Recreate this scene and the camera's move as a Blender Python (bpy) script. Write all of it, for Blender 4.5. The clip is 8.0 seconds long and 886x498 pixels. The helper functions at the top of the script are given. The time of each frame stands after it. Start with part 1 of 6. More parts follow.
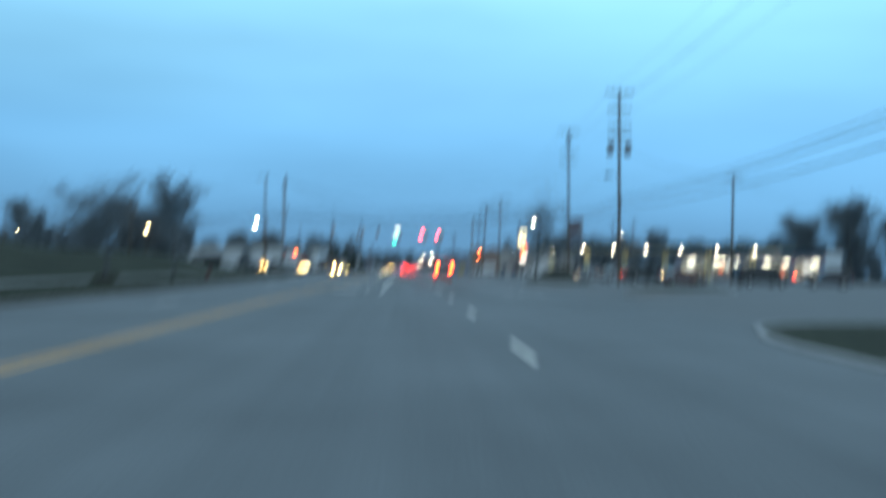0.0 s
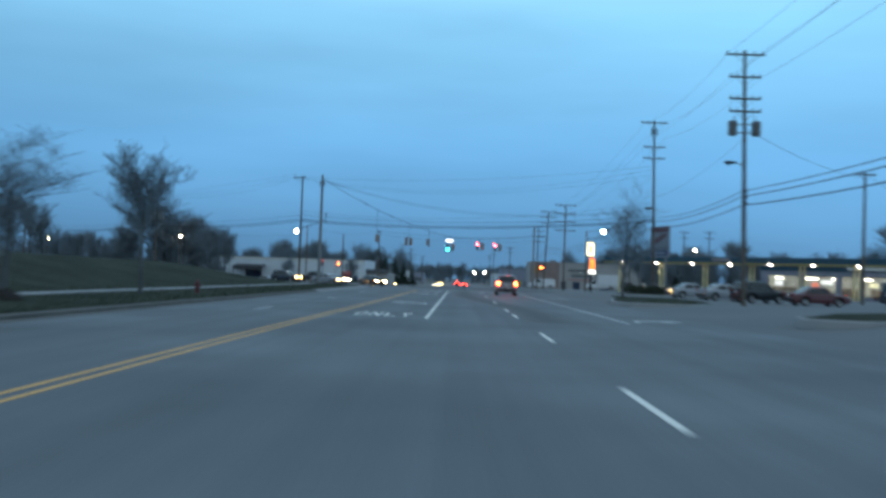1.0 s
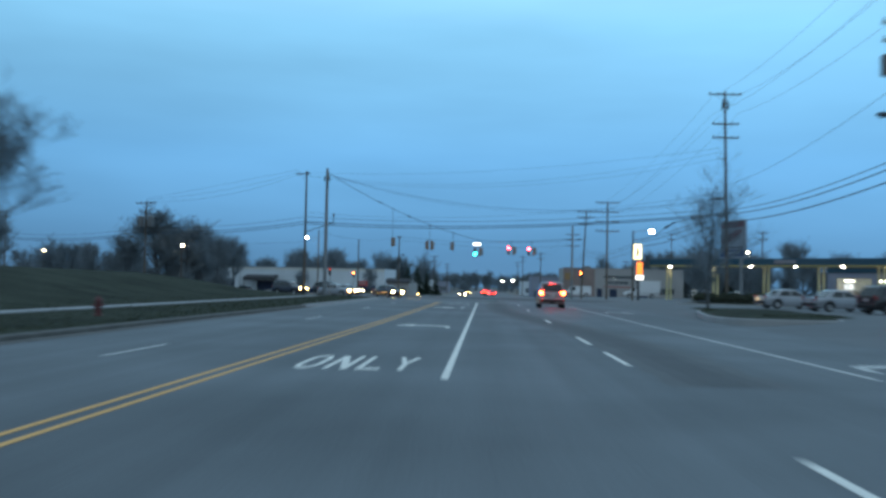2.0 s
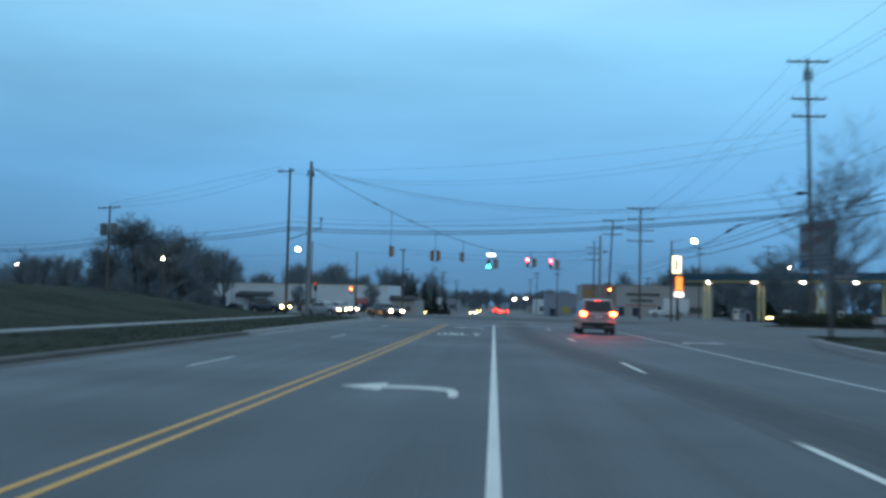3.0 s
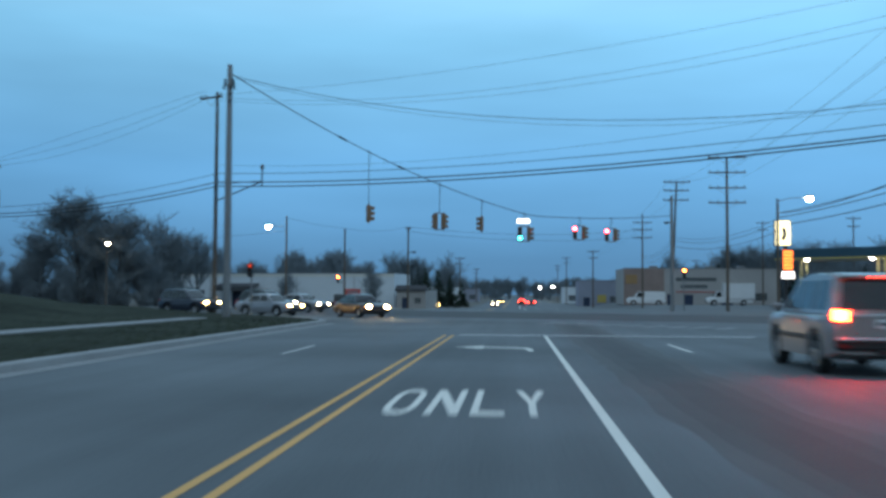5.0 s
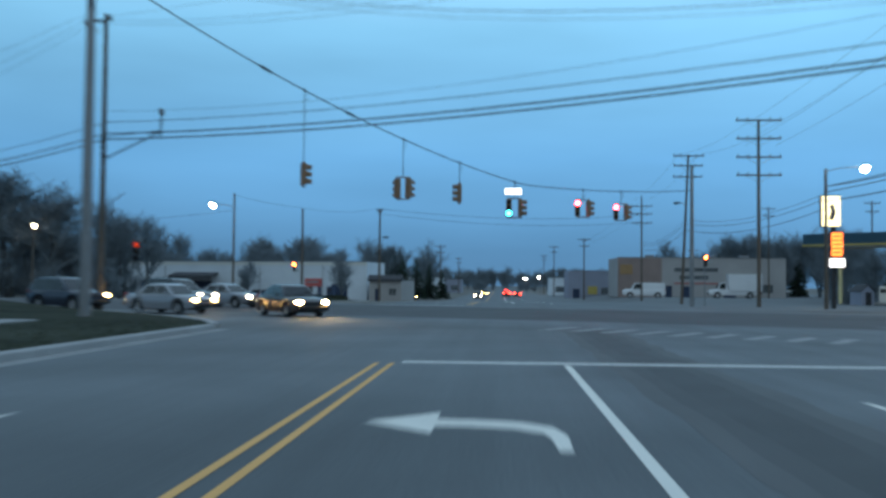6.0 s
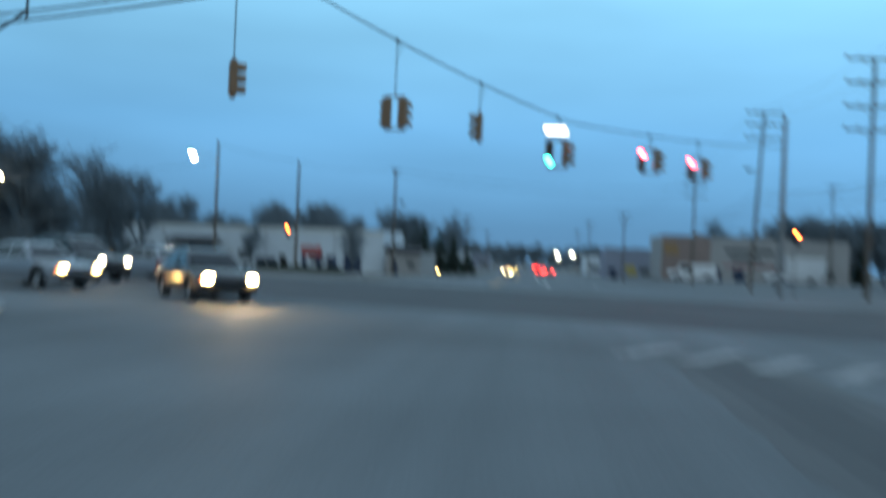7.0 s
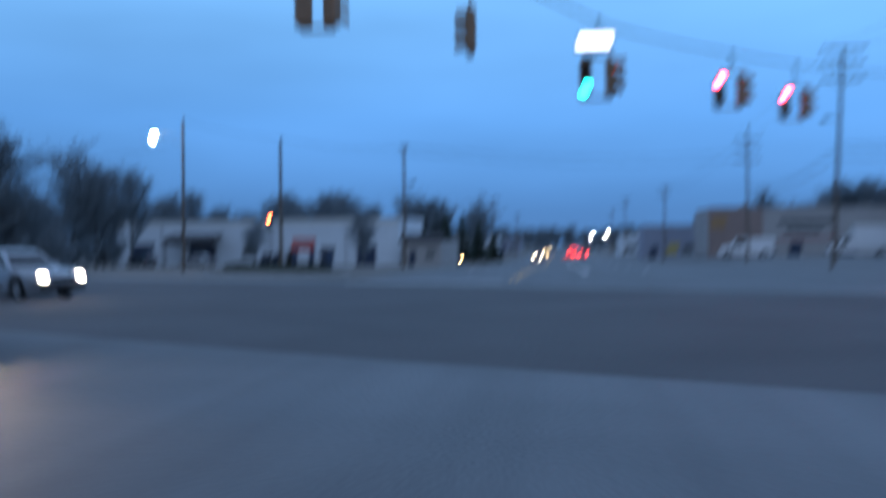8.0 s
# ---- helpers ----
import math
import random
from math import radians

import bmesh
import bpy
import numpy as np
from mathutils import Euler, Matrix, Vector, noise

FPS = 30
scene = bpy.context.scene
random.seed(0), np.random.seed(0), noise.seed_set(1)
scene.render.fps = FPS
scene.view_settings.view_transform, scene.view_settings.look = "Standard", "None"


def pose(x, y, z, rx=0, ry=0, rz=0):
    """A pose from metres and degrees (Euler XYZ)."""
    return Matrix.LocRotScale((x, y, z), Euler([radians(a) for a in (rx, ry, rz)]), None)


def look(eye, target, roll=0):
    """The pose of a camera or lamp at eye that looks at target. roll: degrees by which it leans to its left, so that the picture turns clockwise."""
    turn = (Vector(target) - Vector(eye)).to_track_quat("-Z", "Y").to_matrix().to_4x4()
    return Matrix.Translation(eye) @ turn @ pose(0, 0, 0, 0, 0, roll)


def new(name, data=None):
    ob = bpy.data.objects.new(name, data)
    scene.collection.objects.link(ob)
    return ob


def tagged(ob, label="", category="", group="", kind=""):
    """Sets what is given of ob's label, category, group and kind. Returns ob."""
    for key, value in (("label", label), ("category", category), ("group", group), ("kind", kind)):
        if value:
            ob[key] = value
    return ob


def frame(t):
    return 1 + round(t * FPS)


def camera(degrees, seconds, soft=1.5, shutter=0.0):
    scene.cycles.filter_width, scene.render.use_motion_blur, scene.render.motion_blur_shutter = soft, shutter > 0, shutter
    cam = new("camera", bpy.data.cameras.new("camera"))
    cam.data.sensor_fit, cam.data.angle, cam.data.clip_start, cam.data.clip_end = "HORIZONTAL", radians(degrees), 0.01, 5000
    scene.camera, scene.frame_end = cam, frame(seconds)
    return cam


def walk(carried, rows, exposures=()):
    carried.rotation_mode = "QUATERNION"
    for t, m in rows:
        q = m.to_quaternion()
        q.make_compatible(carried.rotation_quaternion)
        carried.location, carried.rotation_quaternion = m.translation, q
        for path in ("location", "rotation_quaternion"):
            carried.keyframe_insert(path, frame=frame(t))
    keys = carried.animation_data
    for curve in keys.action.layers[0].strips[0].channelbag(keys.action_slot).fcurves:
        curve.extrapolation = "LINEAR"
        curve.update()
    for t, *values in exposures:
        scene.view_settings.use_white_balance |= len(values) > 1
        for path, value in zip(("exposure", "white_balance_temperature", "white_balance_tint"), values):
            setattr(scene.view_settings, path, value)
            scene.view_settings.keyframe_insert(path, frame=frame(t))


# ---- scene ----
cam = camera(49.68, 8.0, soft=3.0, shutter=1.0)
PATH = [
    (0, (1.422, 3.997, 1.521), (1.4969, 5.9953, 1.5566), 1.40),
    (0.033, (1.412, 4.645, 1.522), (1.4917, 6.6421, 1.5783), 1.40),
    (0.467, (1.283, 13.063, 1.529), (1.3147, 15.0620, 1.5594), 0.83),
    (0.5, (1.273, 13.709, 1.529), (1.3042, 15.7086, 1.5605), 0.83),
    (0.533, (1.264, 14.356, 1.528), (1.2936, 16.3553, 1.5616), 0.83),
    (0.967, (1.153, 22.755, 1.518), (1.1211, 24.7540, 1.5742), 2.05),
    (1, (1.142, 23.395, 1.518), (1.1071, 25.3942, 1.5776), 2.05),
    (1.033, (1.130, 24.036, 1.518), (1.0932, 26.0345, 1.5811), 2.05),
    (1.467, (0.946, 32.287, 1.526), (0.9148, 34.2849, 1.6045), 1.08),
    (1.5, (0.926, 32.922, 1.526), (0.8824, 34.9197, 1.6025), 1.08),
    (1.533, (0.907, 33.557, 1.526), (0.8499, 35.5544, 1.6005), 1.08),
    (2.967, (-0.005, 60.866, 1.540), (-0.1116, 62.8601, 1.6518), 1.30),
    (3, (-0.026, 61.493, 1.539), (-0.1344, 63.4865, 1.6527), 1.30),
    (3.033, (-0.046, 62.119, 1.539), (-0.1571, 64.1130, 1.6537), 1.30),
    (3.467, (-0.277, 69.921, 1.511), (-0.3791, 71.9132, 1.6511), 1.17),
    (3.5, (-0.295, 70.520, 1.510), (-0.3961, 72.5126, 1.6513), 1.17),
    (3.533, (-0.313, 71.120, 1.509), (-0.4131, 73.1120, 1.6515), 1.17),
    (3.967, (-0.553, 78.891, 1.511), (-0.6661, 80.8834, 1.6445), 0.80),
    (4, (-0.571, 79.476, 1.511), (-0.6856, 81.4684, 1.6464), 0.80),
    (4.033, (-0.590, 80.062, 1.510), (-0.7052, 82.0534, 1.6483), 0.80),
    (4.467, (-0.828, 87.502, 1.496), (-0.9908, 89.4918, 1.6108), 0.77),
    (4.5, (-0.846, 88.077, 1.496), (-1.0098, 90.0663, 1.6216), 0.77),
    (4.533, (-0.864, 88.652, 1.497), (-1.0289, 90.6407, 1.6325), 0.77),
    (4.967, (-1.100, 96.170, 1.518), (-1.2497, 98.1625, 1.6107), 0.30),
    (5, (-1.109, 96.733, 1.519), (-1.2588, 98.7249, 1.6125), 0.30),
    (5.033, (-1.118, 97.295, 1.519), (-1.2680, 99.2874, 1.6142), 0.30),
    (6.467, (-1.390, 121.274, 1.528), (-1.4951, 123.2697, 1.5957), 0.55),
    (6.5, (-1.395, 121.829, 1.528), (-1.5156, 123.8240, 1.6050), 0.55),
    (6.533, (-1.400, 122.385, 1.528), (-1.5361, 124.3781, 1.6144), 0.55),
    (6.967, (-1.419, 129.533, 1.513), (-1.5902, 131.5254, 1.5166), 2.40),
    (7, (-1.421, 130.063, 1.513), (-1.5998, 132.0549, 1.5313), 2.40),
    (7.033, (-1.422, 130.593, 1.512), (-1.6094, 132.5842, 1.5460), 2.40),
    (7.467, (-1.437, 137.251, 1.509), (-1.5819, 139.2459, 1.4763), 0.42),
    (7.5, (-1.437, 137.737, 1.510), (-1.5962, 139.7307, 1.4749), 0.42),
    (7.533, (-1.437, 138.223, 1.511), (-1.6106, 140.2155, 1.4736), 0.42),
    (7.967, (-1.428, 144.182, 1.541), (-1.6634, 146.1679, 1.5497), -0.39),
    (8, (-1.427, 144.642, 1.544), (-1.6722, 146.6271, 1.5354), -0.39),
]
walk(cam, [(t, look(eye, target, roll)) for t, eye, target, roll in PATH],
     exposures=[(0, 0.42, 6800, 11), (0.5, 0.37, 6700, 12), (1, 0.12, 6500, 13), (1.5, 0.15, 6500, 13), (3, 0.08, 6500, 13), (4.5, 0.08, 6500, 13), (5, 0.06, 6500, 13),
                (6.5, 0.05, 6500, 13), (7, 0.2, 6700, 12), (7.5, 0.3, 6500, 14), (8, -0.04, 5600, 29)])

# ---- world and light ----
world = bpy.data.worlds.new("dusk_sky")
scene.world = world
world.use_nodes = True
wn, wl = world.node_tree.nodes, world.node_tree.links
wn.clear()
w_out = wn.new("ShaderNodeOutputWorld")
w_bg = wn.new("ShaderNodeBackground")
w_tc = wn.new("ShaderNodeTexCoord")
w_sep = wn.new("ShaderNodeSeparateXYZ")
w_ramp = wn.new("ShaderNodeValToRGB")
w_map = wn.new("ShaderNodeMapping")
w_noise = wn.new("ShaderNodeTexNoise")
w_cloud = wn.new("ShaderNodeMapRange")
w_mul = wn.new("ShaderNodeMix")
w_back = wn.new("ShaderNodeMapRange")
w_glow = wn.new("ShaderNodeMix")
wl.new(w_tc.outputs["Generated"], w_sep.inputs[0])
wl.new(w_sep.outputs["Z"], w_ramp.inputs[0])
SKY = [(0, (0.100, 0.250, 0.440)), (0.05, (0.116, 0.318, 0.560)), (0.13, (0.160, 0.455, 0.790)), (0.26, (0.255, 0.640, 0.955)),
       (0.45, (0.51, 0.829, 1.04)), (0.75, (0.39, 0.61, 0.83)), (1, (0.35, 0.57, 0.82))]
ramp = w_ramp.color_ramp
while len(ramp.elements) < len(SKY):
    ramp.elements.new(0.5)
for el, (p, c) in zip(ramp.elements, SKY):
    el.position, el.color = p, (*c, 1)
wl.new(w_tc.outputs["Generated"], w_map.inputs[0])
w_map.inputs["Scale"].default_value = (1.2, 1.2, 6.0)
wl.new(w_map.outputs[0], w_noise.inputs["Vector"])
w_noise.inputs["Scale"].default_value = 1.6
w_noise.inputs["Detail"].default_value = 4
wl.new(w_noise.outputs["Fac"], w_cloud.inputs[0])
w_cloud.inputs[1].default_value, w_cloud.inputs[2].default_value = 0.3, 0.7
w_cloud.inputs[3].default_value, w_cloud.inputs[4].default_value = 0.86, 1.12
w_mul.data_type, w_mul.blend_type = "RGBA", "MULTIPLY"
w_mul.inputs[0].default_value = 1.0
wl.new(w_ramp.outputs[0], w_mul.inputs[6])
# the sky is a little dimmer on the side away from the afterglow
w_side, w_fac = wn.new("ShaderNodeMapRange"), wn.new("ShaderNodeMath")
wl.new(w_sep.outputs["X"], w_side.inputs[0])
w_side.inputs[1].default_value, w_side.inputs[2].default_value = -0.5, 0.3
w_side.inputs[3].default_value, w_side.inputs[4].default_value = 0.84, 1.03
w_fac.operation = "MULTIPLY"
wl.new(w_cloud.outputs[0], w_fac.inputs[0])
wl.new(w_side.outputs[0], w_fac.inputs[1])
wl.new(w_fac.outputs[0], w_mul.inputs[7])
# the last light of the day stands behind the road's direction
wl.new(w_sep.outputs["Y"], w_back.inputs[0])
w_back.inputs[1].default_value, w_back.inputs[2].default_value = 0.1, -0.9
w_back.inputs[3].default_value, w_back.inputs[4].default_value = 0.0, 0.75
w_glow.data_type = "RGBA"
wl.new(w_back.outputs[0], w_glow.inputs[0])
wl.new(w_mul.outputs[2], w_glow.inputs[6])
w_glow.inputs[7].default_value = (0.45, 0.60, 0.69, 1)
wl.new(w_glow.outputs[2], w_bg.inputs[0])
w_bg.inputs[1].default_value = 1.0
wl.new(w_bg.outputs[0], w_out.inputs[0])


# ---- materials ----
def mat(name, col, rough=0.7, metal=0.0, var=0.25, big=0.35, fine=12.0, bump=0.15, spec=0.4, dist=0.02):
    """A surface with stains at a large scale, grain at a fine one and relief from the grain."""
    m = bpy.data.materials.new(name)
    m.use_nodes = True
    n, l = m.node_tree.nodes, m.node_tree.links
    b = n["Principled BSDF"]
    geo = n.new("ShaderNodeNewGeometry")
    n1, n2 = n.new("ShaderNodeTexNoise"), n.new("ShaderNodeTexNoise")
    n1.inputs["Scale"].default_value, n1.inputs["Detail"].default_value = big, 5
    n2.inputs["Scale"].default_value, n2.inputs["Detail"].default_value = fine, 3
    l.new(geo.outputs["Position"], n1.inputs["Vector"])
    l.new(geo.outputs["Position"], n2.inputs["Vector"])
    add = n.new("ShaderNodeMath")
    add.operation = "ADD"
    l.new(n1.outputs["Fac"], add.inputs[0])
    l.new(n2.outputs["Fac"], add.inputs[1])
    rng = n.new("ShaderNodeMapRange")
    rng.inputs[1].default_value, rng.inputs[2].default_value = 0.6, 1.4
    rng.inputs[3].default_value, rng.inputs[4].default_value = 1 - var, 1 + var
    l.new(add.outputs[0], rng.inputs[0])
    mul = n.new("ShaderNodeMix")
    mul.data_type, mul.blend_type = "RGBA", "MULTIPLY"
    mul.inputs[0].default_value = 1.0
    mul.inputs[6].default_value = (*col, 1)
    l.new(rng.outputs[0], mul.inputs[7])
    l.new(mul.outputs[2], b.inputs["Base Color"])
    b.inputs["Roughness"].default_value = rough
    b.inputs["Metallic"].default_value = metal
    b.inputs["Specular IOR Level"].default_value = spec
    if bump:
        bp = n.new("ShaderNodeBump")
        bp.inputs["Strength"].default_value = bump
        bp.inputs["Distance"].default_value = dist
        l.new(n2.outputs["Fac"], bp.inputs["Height"])
        l.new(bp.outputs[0], b.inputs["Normal"])
    return m


def paint_worn(name, col, under, keep=0.45):
    """Road paint that has worn through to the asphalt in patches."""
    m = mat(name, col, rough=0.75, var=0.12, big=0.6, fine=20)
    n, l = m.node_tree.nodes, m.node_tree.links
    b = n["Principled BSDF"]
    old = b.inputs["Base Color"].links[0].from_socket
    geo = n.new("ShaderNodeNewGeometry")
    nz = n.new("ShaderNodeTexNoise")
    nz.inputs["Scale"].default_value, nz.inputs["Detail"].default_value = 5.0, 8
    nz.inputs["Roughness"].default_value = 0.75
    l.new(geo.outputs["Position"], nz.inputs["Vector"])
    r = n.new("ShaderNodeMapRange")
    r.inputs[1].default_value, r.inputs[2].default_value = keep + 0.1, keep + 0.25
    l.new(nz.outputs["Fac"], r.inputs[0])
    mx = n.new("ShaderNodeMix")
    mx.data_type = "RGBA"
    l.new(r.outputs[0], mx.inputs[0])
    l.new(old, mx.inputs[6])
    mx.inputs[7].default_value = (*under, 1)
    l.new(mx.outputs[2], b.inputs["Base Color"])
    return m


def emit(name, col, strength):
    m = bpy.data.materials.new(name)
    m.use_nodes = True
    b = m.node_tree.nodes["Principled BSDF"]
    b.inputs["Base Color"].default_value = (*[0.6 * c for c in col], 1)
    b.inputs["Emission Color"].default_value = (*col, 1)
    b.inputs["Emission Strength"].default_value = strength
    b.inputs["Roughness"].default_value = 0.3
    return m


def glass(name, col, rough=0.03):
    m = bpy.data.materials.new(name)
    m.use_nodes = True
    b = m.node_tree.nodes["Principled BSDF"]
    b.inputs["Base Color"].default_value = (*col, 1)
    b.inputs["Transmission Weight"].default_value = 0.85
    b.inputs["Roughness"].default_value = rough
    b.inputs["IOR"].default_value = 1.45
    return m


def car_paint(name, col, metal=0.3):
    m = mat(name, col, rough=0.32, metal=metal, var=0.06, big=1.5, fine=60, bump=0.0, spec=0.5)
    m.node_tree.nodes["Principled BSDF"].inputs["Coat Weight"].default_value = 0.6
    return m


def asphalt(name, col, streak=0.12, **k):
    """Asphalt with streaks that the traffic has drawn along it."""
    m = mat(name, col, **k)
    n, l = m.node_tree.nodes, m.node_tree.links
    b = n["Principled BSDF"]
    old = b.inputs["Base Color"].links[0].from_socket
    geo, mp = n.new("ShaderNodeNewGeometry"), n.new("ShaderNodeMapping")
    mp.inputs["Scale"].default_value = (1.3, 0.022, 1.0)
    nz, r, mx = n.new("ShaderNodeTexNoise"), n.new("ShaderNodeMapRange"), n.new("ShaderNodeMix")
    nz.inputs["Scale"].default_value, nz.inputs["Detail"].default_value = 1.0, 5
    l.new(geo.outputs["Position"], mp.inputs[0])
    l.new(mp.outputs[0], nz.inputs["Vector"])
    l.new(nz.outputs["Fac"], r.inputs[0])
    r.inputs[1].default_value, r.inputs[2].default_value = 0.35, 0.65
    r.inputs[3].default_value, r.inputs[4].default_value = 1 - streak, 1 + streak * 0.6
    mx.data_type, mx.blend_type = "RGBA", "MULTIPLY"
    mx.inputs[0].default_value = 1.0
    l.new(old, mx.inputs[6])
    l.new(r.outputs[0], mx.inputs[7])
    l.new(mx.outputs[2], b.inputs["Base Color"])
    return m


M_ASPHALT = asphalt("asphalt_old", (0.113, 0.124, 0.130), rough=0.74, var=0.50, big=0.16, fine=26, bump=0.35, dist=0.008, spec=0.3)
M_ASPHALT_DARK = mat("asphalt_fresh", (0.058, 0.058, 0.060), rough=0.82, var=0.50, big=0.25, fine=14, bump=0.35, dist=0.01)
M_LOT = mat("asphalt_lot", (0.122, 0.130, 0.134), rough=0.9, var=0.25, big=0.12, fine=14, bump=0.3, dist=0.01)
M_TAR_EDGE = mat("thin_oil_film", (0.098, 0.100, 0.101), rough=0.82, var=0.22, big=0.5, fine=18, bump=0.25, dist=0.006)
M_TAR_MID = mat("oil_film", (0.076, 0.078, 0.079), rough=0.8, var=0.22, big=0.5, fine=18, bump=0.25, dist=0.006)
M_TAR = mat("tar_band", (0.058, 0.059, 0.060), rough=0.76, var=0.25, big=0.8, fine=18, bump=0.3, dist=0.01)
# cream rather than white: warm headlight tint is put into the paint colour
M_WHITE_LINE = paint_worn("white_road_paint", (0.74, 0.71, 0.64), (0.15, 0.145, 0.14), 0.50)
M_FADED_LINE = paint_worn("faded_white_road_paint", (0.58, 0.57, 0.54), (0.13, 0.125, 0.12), 0.43)
M_CROSSWALK = paint_worn("thin_white_road_paint", (0.34, 0.34, 0.335), (0.13, 0.135, 0.135), 0.34)
# more orange and brighter than the paint: headlight glow is in the colour
M_YELLOW_LINE = paint_worn("yellow_road_paint", (0.70, 0.37, 0.11), (0.18, 0.14, 0.09), 0.50)
M_CONCRETE = mat("concrete_kerb", (0.30, 0.302, 0.30), rough=0.9, var=0.22, big=0.5, fine=16, bump=0.3)
M_KERB_OLD = mat("dirt_covered_kerb", (0.105, 0.100, 0.092), rough=0.95, var=0.35, big=0.8, fine=12, bump=0.5)
M_GUTTER = mat("concrete_gutter", (0.25, 0.255, 0.255), rough=0.9, var=0.25, big=0.4, fine=16, bump=0.3)
M_WALKWAY = mat("concrete_slab", (0.25, 0.255, 0.255), rough=0.9, var=0.2, big=0.5, fine=18, bump=0.25)
M_GRASS = mat("winter_grass", (0.044, 0.050, 0.038), rough=1.0, var=0.60, big=0.25, fine=5, bump=0.8, dist=0.08, spec=0.03)
M_GROUND = mat("dry_earth_and_gravel", (0.120, 0.110, 0.095), rough=0.95, var=0.35, big=0.06, fine=3, bump=0.4, dist=0.05)
M_BLADE = mat("grass_blades", (0.052, 0.060, 0.038), rough=0.95, var=0.4, big=0.4, fine=8, bump=0, spec=0.05)
M_WOODPOLE = mat("weathered_pole_timber", (0.105, 0.085, 0.068), rough=0.9, var=0.3, big=1.2, fine=14, bump=0.4)
M_STEEL = mat("galvanised_steel", (0.22, 0.225, 0.23), rough=0.5, metal=0.7, var=0.15, big=1.5, fine=20, bump=0.1)
M_DARK_METAL = mat("dark_painted_metal", (0.03, 0.03, 0.032), rough=0.5, metal=0.3, var=0.2, big=2, fine=20, bump=0.1)
M_TRANSFORMER = mat("grey_transformer_paint", (0.14, 0.145, 0.15), rough=0.55, var=0.15, big=1, fine=10, bump=0.05)
M_PORCELAIN = mat("brown_porcelain", (0.07, 0.045, 0.035), rough=0.25, var=0.1, big=4, fine=30, bump=0)
M_CABLE = mat("black_cable_sheath", (0.016, 0.016, 0.018), rough=0.6, var=0.2, big=1, fine=10, bump=0)
M_BARK = mat("bark", (0.074, 0.080, 0.082), rough=0.95, var=0.35, big=2, fine=25, bump=0.6)
# paler and bluer than the bark: distant haze is put into this colour
M_TWIG = mat("bare_twigs", (0.165, 0.198, 0.222), rough=0.95, var=0.3, big=1, fine=10, bump=0, spec=0.25)
M_NEEDLE = mat("spruce_needles", (0.022, 0.038, 0.024), rough=0.9, var=0.4, big=1, fine=8, bump=0)
M_HEDGE = mat("hedge_leaves", (0.030, 0.036, 0.020), rough=0.85, var=0.4, big=1.2, fine=9, bump=0)
M_SIGNAL = mat("yellow_signal_housing", (0.21, 0.125, 0.072), rough=0.5, var=0.15, big=2, fine=14, bump=0.05)
M_BLACK = mat("black_plastic", (0.012, 0.012, 0.013), rough=0.55, var=0.2, big=3, fine=20, bump=0.05)
M_LENS_OFF = mat("unlit_signal_lens", (0.05, 0.03, 0.02), rough=0.2, var=0.1, big=3, fine=20, bump=0)
M_RED = emit("lit_red_lens", (1.0, 0.016, 0.022), 210)
M_RED_DIM = emit("dim_red_side_lens", (1.0, 0.07, 0.012), 0.9)
M_RED_SMALL = emit("lit_red_side_lens", (1.0, 0.085, 0.012), 130)
M_GREEN = emit("lit_green_lens", (0.010, 1.0, 0.60), 48)
M_PANEL_LIT = emit("lit_white_sign_panel", (0.95, 1.0, 0.97), 3.6)
M_LAMP = emit("lit_street_lamp", (1.0, 0.94, 0.80), 260)
M_LAMP_WARM = emit("lit_warm_street_lamp", (1.0, 0.82, 0.50), 50)
M_HEADLAMP = emit("lit_headlamp", (1.0, 0.62, 0.20), 50)
M_HEADLAMP_NEAR = emit("lit_headlamp_facing", (1.0, 0.66, 0.24), 190)
M_HEADLAMP_COOL = emit("lit_headlamp_white", (1.0, 0.84, 0.52), 60)
M_TAIL = emit("lit_tail_lamp", (1.0, 0.026, 0.010), 90)
M_BRAKE = emit("lit_brake_lamp", (1.0, 0.026, 0.004), 340)
M_AMBER = emit("lit_amber_marker", (1.0, 0.25, 0.03), 12)
M_TAIL_OFF = mat("unlit_tail_lens", (0.22, 0.015, 0.012), rough=0.2, var=0.1, big=4, fine=30, bump=0)
M_LAMP_OFF = mat("clear_lamp_lens", (0.45, 0.46, 0.47), rough=0.15, var=0.08, big=4, fine=30, bump=0)
M_TYRE = mat("tyre_rubber", (0.018, 0.018, 0.019), rough=0.85, var=0.2, big=4, fine=30, bump=0.2)
M_RIM = mat("alloy_rim", (0.45, 0.46, 0.47), rough=0.35, metal=0.85, var=0.1, big=4, fine=30, bump=0)
M_GLASS = glass("tinted_car_glass", (0.10, 0.12, 0.13))
M_WINDOW = glass("window_glass", (0.55, 0.60, 0.62))
M_PLATE = mat("pale_plate", (0.62, 0.64, 0.66), rough=0.5, var=0.06, big=6, fine=30, bump=0)
M_BAR = mat("dark_lettering", (0.03, 0.035, 0.06), rough=0.6, var=0.1, big=6, fine=30, bump=0)
M_CHAMPAGNE = car_paint("pale_beige_car_paint", (0.25, 0.235, 0.235), 0.3)
M_MULCH = mat("dark_bark_mulch", (0.022, 0.018, 0.015), rough=0.98, var=0.4, big=2, fine=18, bump=0.9, dist=0.04)
M_SILVER = car_paint("silver_car_paint", (0.27, 0.28, 0.30), 0.5)
M_RED_PAINT = car_paint("dark_red_car_paint", (0.075, 0.012, 0.018))
M_BLACK_PAINT = car_paint("black_car_paint", (0.014, 0.015, 0.018))
M_NAVY_PAINT = car_paint("dark_blue_car_paint", (0.022, 0.028, 0.045))
